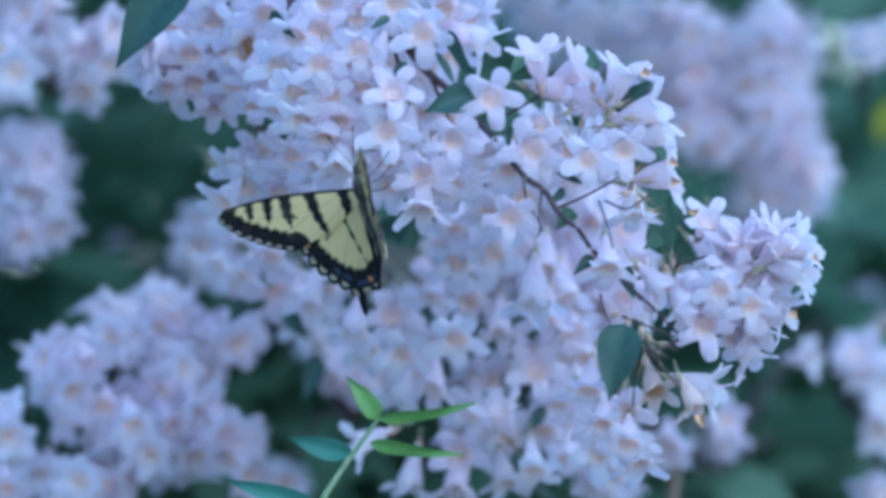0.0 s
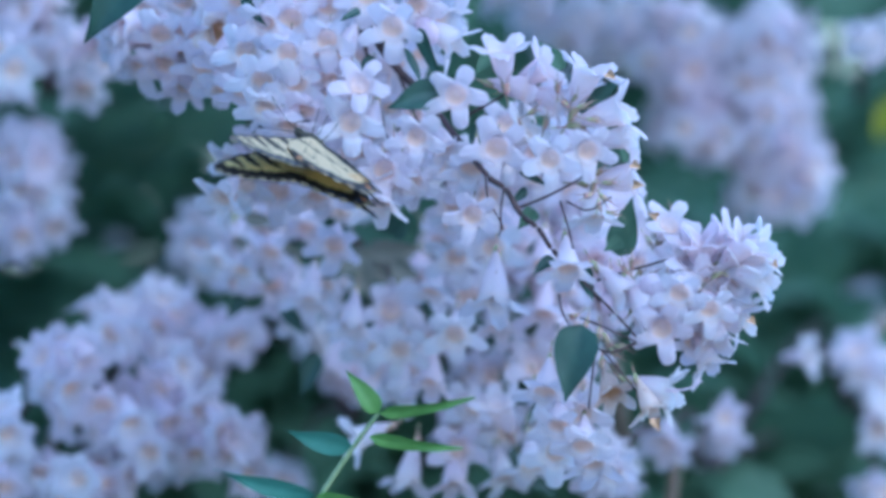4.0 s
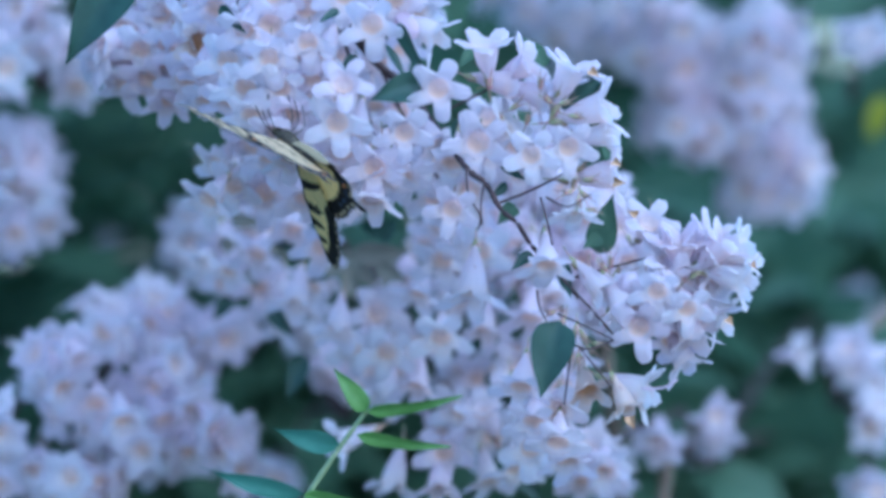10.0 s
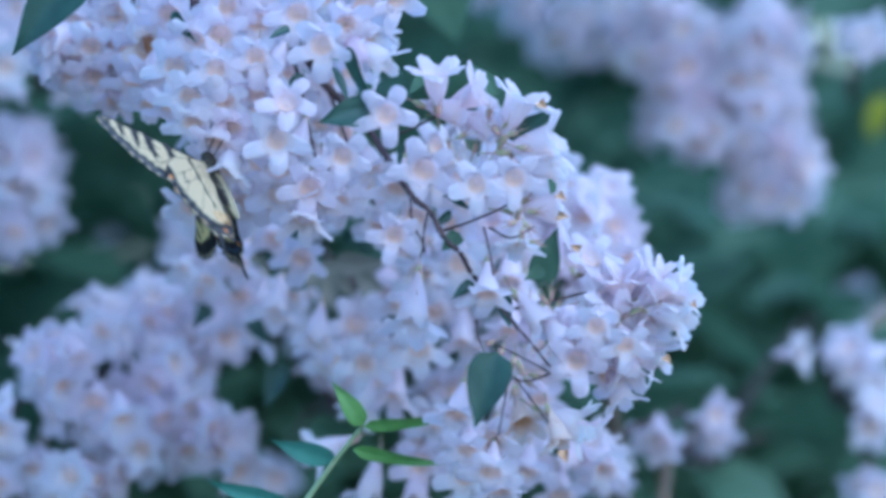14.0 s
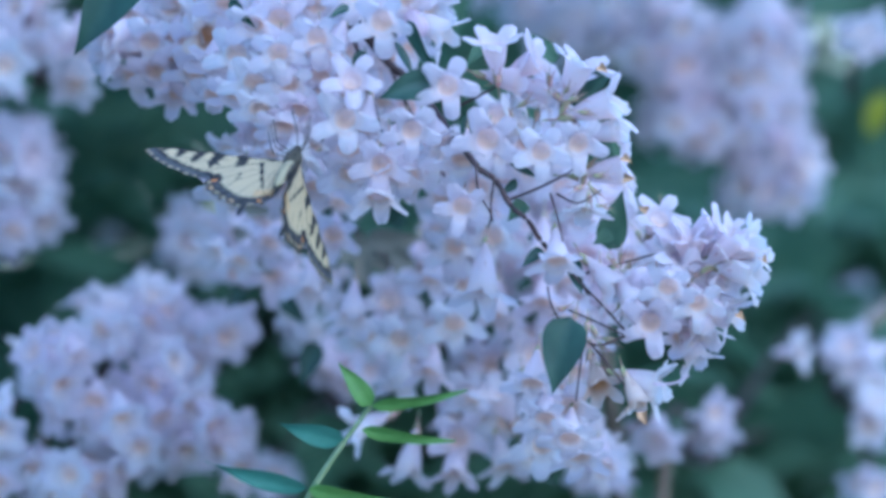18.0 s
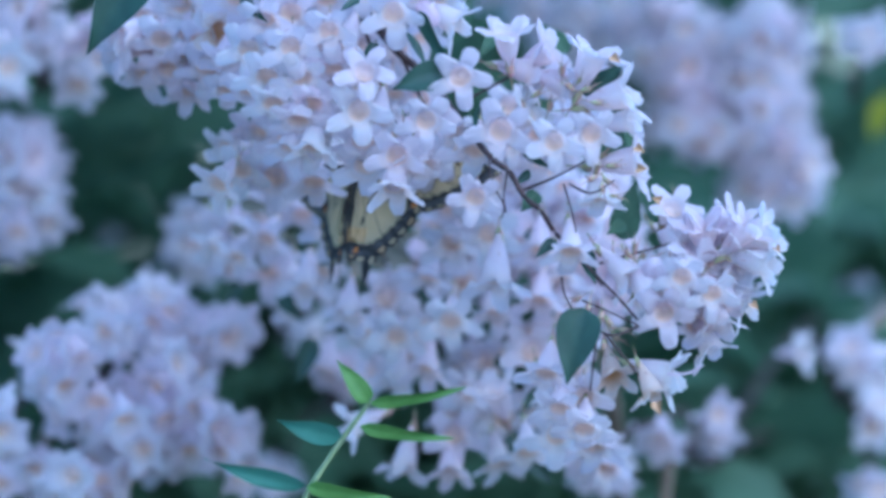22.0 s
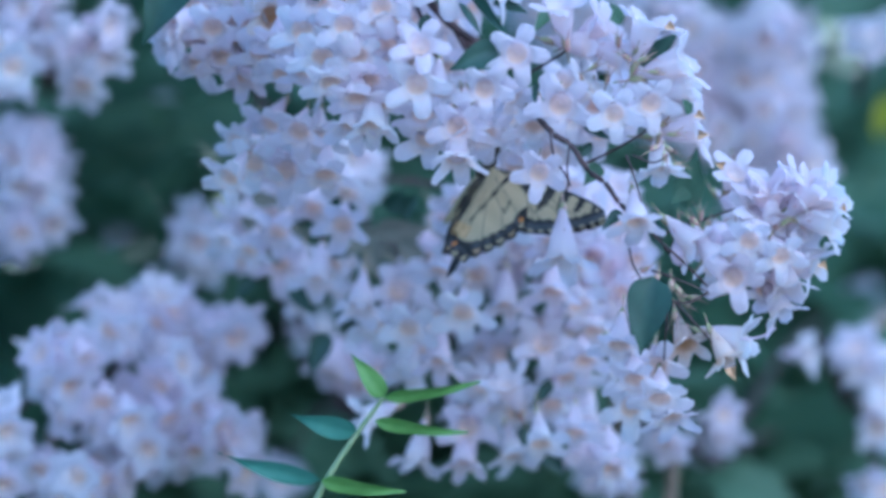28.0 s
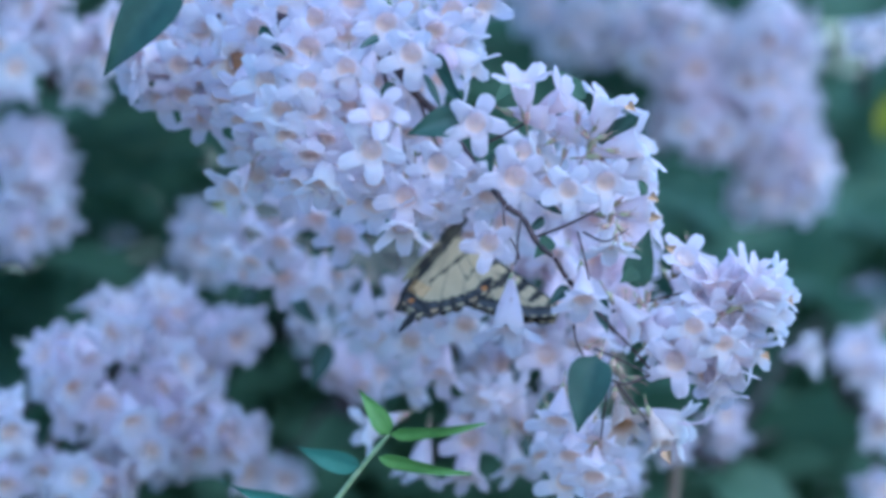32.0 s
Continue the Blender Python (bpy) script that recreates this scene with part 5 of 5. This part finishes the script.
    walk(back, [
        (0.0, pose(-0.04120, 0.1, 1.52978, 0, -0.12, 0)),
        (0.5, pose(-0.03962, 0.1, 1.53027, 0, -0.37, 0)),
        (1.0, pose(-0.03923, 0.1, 1.53186, 0, -0.44, 0)),
        (1.5, pose(-0.03915, 0.1, 1.53278, 0, -0.45, 0)),
        (2.0, pose(-0.03904, 0.1, 1.53167, 0, -0.47, 0)),
        (2.5, pose(-0.03777, 0.1, 1.53213, 0, -0.67, 0)),
        (3.0, pose(-0.04004, 0.1, 1.53096, 0, -0.31, 0)),
        (3.5, pose(-0.04040, 0.1, 1.53098, 0, -0.25, 0)),
        (4.0, pose(-0.04144, 0.1, 1.53077, 0, -0.14, 0)),
        (4.5, pose(-0.03911, 0.1, 1.53140, 0, -0.40, 0)),
        (5.0, pose(-0.04127, 0.1, 1.53091, 0, -0.17, 0)),
        (5.5, pose(-0.04006, 0.1, 1.53126, 0, -0.30, 0)),
        (6.0, pose(-0.04044, 0.1, 1.53124, 0, -0.24, 0)),
        (6.5, pose(-0.03995, 0.1, 1.53179, 0, -0.32, 0)),
        (7.0, pose(-0.04015, 0.1, 1.53120, 0, -0.29, 0)),
        (7.5, pose(-0.04014, 0.1, 1.53133, 0, -0.29, 0)),
        (8.0, pose(-0.04098, 0.1, 1.53055, 0, -0.16, 0)),
        (8.5, pose(-0.04251, 0.1, 1.52956, 0, 0.09, 0)),
        (9.0, pose(-0.04213, 0.1, 1.52947, 0, 0.03, 0)),
        (9.5, pose(-0.04257, 0.1, 1.52941, 0, 0.10, 0)),
        (10.0, pose(-0.04313, 0.1, 1.52935, 0, 0.19, 0)),
        (10.5, pose(-0.04357, 0.1, 1.52905, 0, 0.26, 0)),
        (11.0, pose(-0.04360, 0.1, 1.52899, 0, 0.26, 0)),
        (11.5, pose(-0.04301, 0.1, 1.52896, 0, 0.17, 0)),
        (12.0, pose(-0.04616, 0.1, 1.52628, 0, 0.67, 0)),
        (12.5, pose(-0.05246, 0.1, 1.52398, 0, 1.68, 0)),
        (13.0, pose(-0.05635, 0.1, 1.52020, 0, 2.31, 0)),
        (13.5, pose(-0.05757, 0.1, 1.52108, 0, 2.50, 0)),
        (14.0, pose(-0.04920, 0.1, 1.52573, 0, 1.16, 0)),
        (14.5, pose(-0.04550, 0.1, 1.52886, 0, 0.57, 0)),
        (15.0, pose(-0.04502, 0.1, 1.52984, 0, 0.43, 0)),
        (15.5, pose(-0.04116, 0.1, 1.53167, 0, -0.07, 0)),
        (16.0, pose(-0.04181, 0.1, 1.53238, 0, -0.08, 0)),
        (16.5, pose(-0.03907, 0.1, 1.53393, 0, -0.46, 0)),
        (17.0, pose(-0.03890, 0.1, 1.53354, 0, -0.49, 0)),
        (17.5, pose(-0.03882, 0.1, 1.53262, 0, -0.50, 0)),
        (18.0, pose(-0.03898, 0.1, 1.53256, 0, -0.48, 0)),
        (18.5, pose(-0.03838, 0.1, 1.53372, 0, -0.57, 0)),
        (19.0, pose(-0.03859, 0.1, 1.53373, 0, -0.54, 0)),
        (19.5, pose(-0.03907, 0.1, 1.53381, 0, -0.46, 0)),
        (20.0, pose(-0.03952, 0.1, 1.53334, 0, -0.39, 0)),
        (20.5, pose(-0.04024, 0.1, 1.53315, 0, -0.27, 0)),
        (21.0, pose(-0.03986, 0.1, 1.53321, 0, -0.33, 0)),
        (21.5, pose(-0.04040, 0.1, 1.53352, 0, -0.25, 0)),
        (22.0, pose(-0.04082, 0.1, 1.53418, 0, -0.18, 0)),
        (22.5, pose(-0.04072, 0.1, 1.53338, 0, -0.20, 0)),
        (23.0, pose(-0.04122, 0.1, 1.53343, 0, -0.12, 0)),
        (23.5, pose(-0.04106, 0.1, 1.53349, 0, -0.14, 0)),
        (24.0, pose(-0.04036, 0.1, 1.53386, 0, -0.25, 0)),
        (24.5, pose(-0.04056, 0.1, 1.53361, 0, -0.22, 0)),
        (25.0, pose(-0.04118, 0.1, 1.53332, 0, -0.12, 0)),
        (25.5, pose(-0.04098, 0.1, 1.53307, 0, -0.16, 0)),
        (26.0, pose(-0.04168, 0.1, 1.53306, 0, -0.10, 0)),
        (26.5, pose(-0.03901, 0.1, 1.53389, 0, -0.41, 0)),
        (27.0, pose(-0.04084, 0.1, 1.53361, 0, -0.24, 0)),
        (27.5, pose(-0.03930, 0.1, 1.53416, 0, -0.43, 0)),
        (28.0, pose(-0.03871, 0.1, 1.53663, 0, -0.52, 0)),
        (28.5, pose(-0.03842, 0.1, 1.53685, 0, -0.57, 0)),
        (29.0, pose(-0.03863, 0.1, 1.53751, 0, -0.53, 0)),
        (29.5, pose(-0.03729, 0.1, 1.53894, 0, -0.75, 0)),
        (30.0, pose(-0.03577, 0.1, 1.53899, 0, -0.99, 0)),
        (30.5, pose(-0.03772, 0.1, 1.53602, 0, -0.68, 0)),
        (31.0, pose(-0.03731, 0.1, 1.53500, 0, -0.74, 0)),
        (31.5, pose(-0.03789, 0.1, 1.53401, 0, -0.65, 0)),
        (32.0, pose(-0.03883, 0.1, 1.53321, 0, -0.50, 0)),
    ])
    walk(sprig, [
        (0.0, pose(-0.04870, 0.03, 1.39590, 0, 0.00, 0)),
        (1.0, pose(-0.04860, 0.03, 1.39628, 0, 0.00, 0)),
        (2.0, pose(-0.04806, 0.03, 1.39592, 0, 0.00, 0)),
        (3.0, pose(-0.04812, 0.03, 1.39650, 0, 0.00, 0)),
        (3.5, pose(-0.04847, 0.03, 1.39706, 0, 0.00, 0)),
        (5.5, pose(-0.04832, 0.03, 1.39733, 0, 0.00, 0)),
        (7.0, pose(-0.04841, 0.03, 1.39763, 0, 0.00, 0)),
        (8.0, pose(-0.04830, 0.03, 1.39737, 0, 0.00, 0)),
        (8.5, pose(-0.04869, 0.03, 1.39623, 0, 0.00, 0)),
        (9.0, pose(-0.04888, 0.03, 1.39614, 0, 0.00, 0)),
        (9.5, pose(-0.04912, 0.03, 1.39699, 0, 0.00, 0)),
        (10.0, pose(-0.04984, 0.03, 1.39711, 0, 0.00, 0)),
        (11.0, pose(-0.04902, 0.03, 1.39658, 0, 0.00, 0)),
        (11.5, pose(-0.04918, 0.03, 1.39583, 0, 0.00, 0)),
        (12.0, pose(-0.05066, 0.03, 1.39460, 0, 2.00, 0)),
        (12.5, pose(-0.05479, 0.03, 1.39198, 0, 4.00, 0)),
        (13.0, pose(-0.05415, 0.03, 1.39295, 0, 3.50, 0)),
        (13.5, pose(-0.05629, 0.03, 1.39244, 0, 4.00, 0)),
        (14.0, pose(-0.05252, 0.03, 1.39316, 0, 2.00, 0)),
        (14.5, pose(-0.04973, 0.03, 1.39405, 0, 1.00, 0)),
        (16.5, pose(-0.04769, 0.03, 1.39730, 0, 0.00, 0)),
        (17.0, pose(-0.04788, 0.03, 1.39776, 0, 0.00, 0)),
        (18.0, pose(-0.04806, 0.03, 1.39801, 0, 0.00, 0)),
        (19.0, pose(-0.04813, 0.03, 1.39856, 0, 0.00, 0)),
        (20.0, pose(-0.04867, 0.03, 1.39875, 0, 0.00, 0)),
        (21.0, pose(-0.04864, 0.03, 1.39871, 0, 0.00, 0)),
        (22.0, pose(-0.04954, 0.03, 1.39936, 0, 0.00, 0)),
        (23.0, pose(-0.04921, 0.03, 1.39856, 0, 0.00, 0)),
        (23.5, pose(-0.04898, 0.03, 1.39771, 0, 0.00, 0)),
        (24.0, pose(-0.04930, 0.03, 1.39834, 0, 0.00, 0)),
        (25.0, pose(-0.04936, 0.03, 1.39784, 0, 0.00, 0)),
        (25.5, pose(-0.04926, 0.03, 1.39750, 0, 0.00, 0)),
        (27.5, pose(-0.04697, 0.03, 1.39836, 0, 0.00, 0)),
        (28.0, pose(-0.04640, 0.03, 1.40132, 0, 0.00, 0)),
        (28.5, pose(-0.04512, 0.03, 1.40235, 0, -1.50, 0)),
        (29.0, pose(-0.04509, 0.03, 1.40438, 0, -3.00, 0)),
        (29.5, pose(-0.04553, 0.03, 1.40384, 0, -3.00, 0)),
        (30.0, pose(-0.04671, 0.03, 1.40111, 0, 0.00, 0)),
        (30.5, pose(-0.04657, 0.03, 1.39892, 0, 0.00, 0)),
        (31.0, pose(-0.04843, 0.03, 1.39644, 0, 2.00, 0)),
        (31.5, pose(-0.04998, 0.03, 1.39258, 0, 3.00, 0)),
        (32.0, pose(-0.04825, 0.03, 1.39137, 0, 3.00, 0)),
    ])
    walk(butterfly, [
        (0.0, pose(-0.02494, -0.025, 1.51835, 95.8, -15.3, -41.3)),
        (1.0, pose(-0.02635, -0.025, 1.51513, 96.8, -22.8, -49.8)),
        (1.5, pose(-0.02795, -0.025, 1.52104, 99.5, -26.9, -33.9)),
        (2.0, pose(-0.04303, -0.025, 1.52700, 112.7, -28.3, -72.9)),
        (2.5, pose(-0.04236, -0.025, 1.52535, 145.5, -29.9, -63.7)),
        (3.0, pose(-0.04789, -0.025, 1.53341, 94.7, -31.6, -50.5)),
        (3.5, pose(-0.04445, -0.025, 1.53267, 102.0, -49.2, -57.2)),
        (5.5, pose(-0.03253, -0.025, 1.53160, 90.3, -49.3, -19.1)),
        (6.0, pose(-0.04482, -0.025, 1.53198, 108.2, -44.1, -69.0)),
        (6.5, pose(-0.04798, -0.025, 1.54348, 129.3, -23.4, -68.6)),
        (7.0, pose(-0.05509, -0.025, 1.53864, 130.1, -27.5, -63.0)),
        (7.5, pose(-0.04869, -0.025, 1.54293, 124.0, -11.2, -76.1)),
        (8.0, pose(-0.05392, -0.025, 1.54594, 114.6, -14.1, -101.4)),
        (8.5, pose(-0.05321, -0.015, 1.53164, 148.2, -12.6, -110.6)),
        (9.0, pose(-0.05537, -0.004, 1.53008, 138.4, -2.2, -89.6)),
        (9.5, pose(-0.05412, -0.0055, 1.53069, 151.2, -21.0, -134.2)),
        (10.0, pose(-0.04550, -0.011, 1.53297, 154.5, 16.4, -150.3)),
        (10.5, pose(-0.05119, -0.011, 1.53546, 152.2, 0.1, -122.9)),
        (11.0, pose(-0.05015, -0.011, 1.52964, 148.2, 9.7, -138.7)),
        (11.5, pose(-0.05578, -0.011, 1.53603, 143.6, -7.9, -123.9)),
        (12.0, pose(-0.05598, -0.011, 1.53209, 130.8, -29.4, -117.7)),
        (12.5, pose(-0.07597, -0.0088, 1.53059, 151.2, -17.8, -130.3)),
        (13.0, pose(-0.07614, -0.0066, 1.52143, 141.3, -45.3, -128.4)),
        (13.5, pose(-0.08562, -0.0044, 1.52401, 138.9, -9.1, -154.7)),
        (14.0, pose(-0.07018, -0.0022, 1.52460, 124.7, -17.6, -124.6)),
        (14.5, pose(-0.06467, 0, 1.52062, 144.7, 0.7, -137.4)),
        (16.5, pose(-0.04324, -0.025, 1.53447, 153.4, -5.4, -170.7)),
        (17.0, pose(-0.04393, -0.025, 1.52696, 124.4, -63.5, 196.0)),
        (17.5, pose(-0.04289, -0.025, 1.53171, 171.5, -25.2, 174.6)),
        (18.0, pose(-0.04383, -0.025, 1.52585, 153.5, 6.9, 164.9)),
        (18.5, pose(-0.03129, -0.025, 1.53665, 113.5, 6.1, 162.6)),
        (19.0, pose(-0.03681, -0.025, 1.52741, 171.8, 6.4, 177.6)),
        (20.0, pose(-0.02034, 0.06, 1.52594, 154.5, 10.8, 130.4)),
        (20.5, pose(-0.02726, 0.07, 1.51883, 150.0, 9.5, 129.2)),
        (21.0, pose(-0.02371, 0.07, 1.51990, 120.9, 25.5, 107.1)),
        (21.5, pose(-0.02687, 0.07, 1.52094, 123.4, 11.4, 115.6)),
        (22.0, pose(-0.02639, 0.07, 1.52449, 98.1, 10.9, 88.1)),
        (22.5, pose(-0.02463, 0.07, 1.52330, 108.3, 5.8, 100.4)),
        (23.0, pose(-0.02433, 0.07, 1.51725, 130.4, 17.3, 109.0)),
        (23.5, pose(-0.02556, 0.07, 1.52177, 119.9, 3.1, 104.6)),
        (24.0, pose(-0.01543, 0.07, 1.52267, 113.5, 14.4, 95.6)),
        (24.5, pose(-0.02511, 0.07, 1.51355, 152.7, 11.6, 120.6)),
        (25.0, pose(-0.01917, 0.07, 1.51387, 140.2, -5.3, 109.4)),
        (25.5, pose(-0.02657, 0.07, 1.51067, 134.9, -36.2, 104.4)),
        (27.5, pose(0.01499, 0.07, 1.51913, 119.2, -7.3, 107.5)),
        (28.0, pose(0.01448, 0.07, 1.52499, 122.1, -1.1, 108.0)),
        (29.0, pose(0.01304, 0.07, 1.52195, 121.8, 12.1, 94.8)),
        (30.0, pose(0.01871, 0.07, 1.51888, 135.7, 0.8, 100.7)),
        (31.0, pose(0.01947, 0.07, 1.51240, 135.2, -0.9, 90.4)),
        (32.0, pose(0.00182, 0.07, 1.50301, 134.9, 6.7, 114.4)),
    ])
    # wing beats: seconds, lift of the left and the right wings, sweep of the forewings
    beats = (
        (0.0, 13.2, 46.5, -1.3), (1.0, 87.8, 34.3, -6.8), (1.5, 48.6, 65.1, -1.2), (2.0, 84.5, 34.8, -7.7),
        (2.2, 38.8, 26.3, -0.5), (2.5, -6.9, 17.8, 6.7), (3.0, -0.4, 57.2, -3.3), (3.2, 43.1, 64.2, -8.5),
        (3.5, 86.6, 71.3, -13.7), (5.5, 91.7, 90.4, 2.0), (6.0, 92.1, 90.0, -9.4), (6.2, 45.3, 75.9, 3.5),
        (6.5, -1.5, 61.8, 16.5), (7.0, -11.8, 63.8, -0.3), (7.5, 25.9, 64.7, 5.0), (8.0, 55.6, 47.6, -4.0),
        (8.5, 22.0, 7.6, -8.8), (9.0, 1.7, 4.8, 12.8), (9.5, 37.8, 10.3, -13.6), (10.0, 75.1, -35.6, -11.0),
        (10.5, 55.8, -13.0, -20.6), (11.0, 72.0, -26.3, -5.4), (11.5, 63.0, -10.8, -20.8), (12.0, 63.7, 23.1, -11.7),
        (12.5, 77.3, -8.8, -27.0), (13.0, 24.2, 36.1, -14.1), (13.5, 69.6, -3.4, -24.0), (14.0, 40.6, 6.4, -3.6),
        (14.5, 52.8, -14.6, -5.7), (15.5, 47.0, 31.4, -4.2), (16.5, 41.3, 77.4, -2.7), (17.0, 9.3, 80.3, -0.2),
        (17.5, 49.5, 32.3, -20.6), (18.0, 92.9, -6.6, 7.2), (18.5, 79.5, -15.5, -21.6), (19.0, 60.6, -14.4, -37.6),
        (20.0, 21.0, 2.4, -22.1), (20.5, 19.8, -15.7, -16.5), (21.0, 43.6, -30.1, -6.6), (21.5, 27.3, -16.7, -12.6),
        (22.0, 69.5, -29.4, -4.5), (22.5, 39.2, -15.7, -4.4), (23.0, 49.1, -30.3, -6.9), (23.5, 38.0, -15.6, -9.6),
        (24.0, 46.5, -30.0, -1.1), (24.5, 35.1, -16.0, -0.2), (25.0, 31.4, -30.1, -2.4), (25.5, 86.6, -15.7, 0.0),
        (26.2, 66.1, 39.5, 0.1), (26.8, 45.6, 94.8, 0.1), (27.5, 25.1, 150.0, 0.2), (28.0, 36.3, 139.7, -6.5),
        (29.0, 61.9, 114.1, -8.9), (30.0, 53.6, 122.4, -8.8), (31.0, 61.0, 115.0, -6.9), (32.0, 43.3, 132.7, -15.8),
    )
    for sgn, pair, col in ((1, wings["left"], 1), (-1, wings["right"], 2)):
        fore, hind = pair
        hinge = -sgn * 0.0015
        walk(fore, [(row[0], pose(hinge, 0, 0.001, 0, sgn * row[col], 0) @ pose(0, 0, 0, 0, 0, -sgn * row[3])) for row in beats])
        walk(hind, [(row[0], pose(hinge, 0, 0.001, 0, sgn * row[col], 0)) for row in beats])


motions()
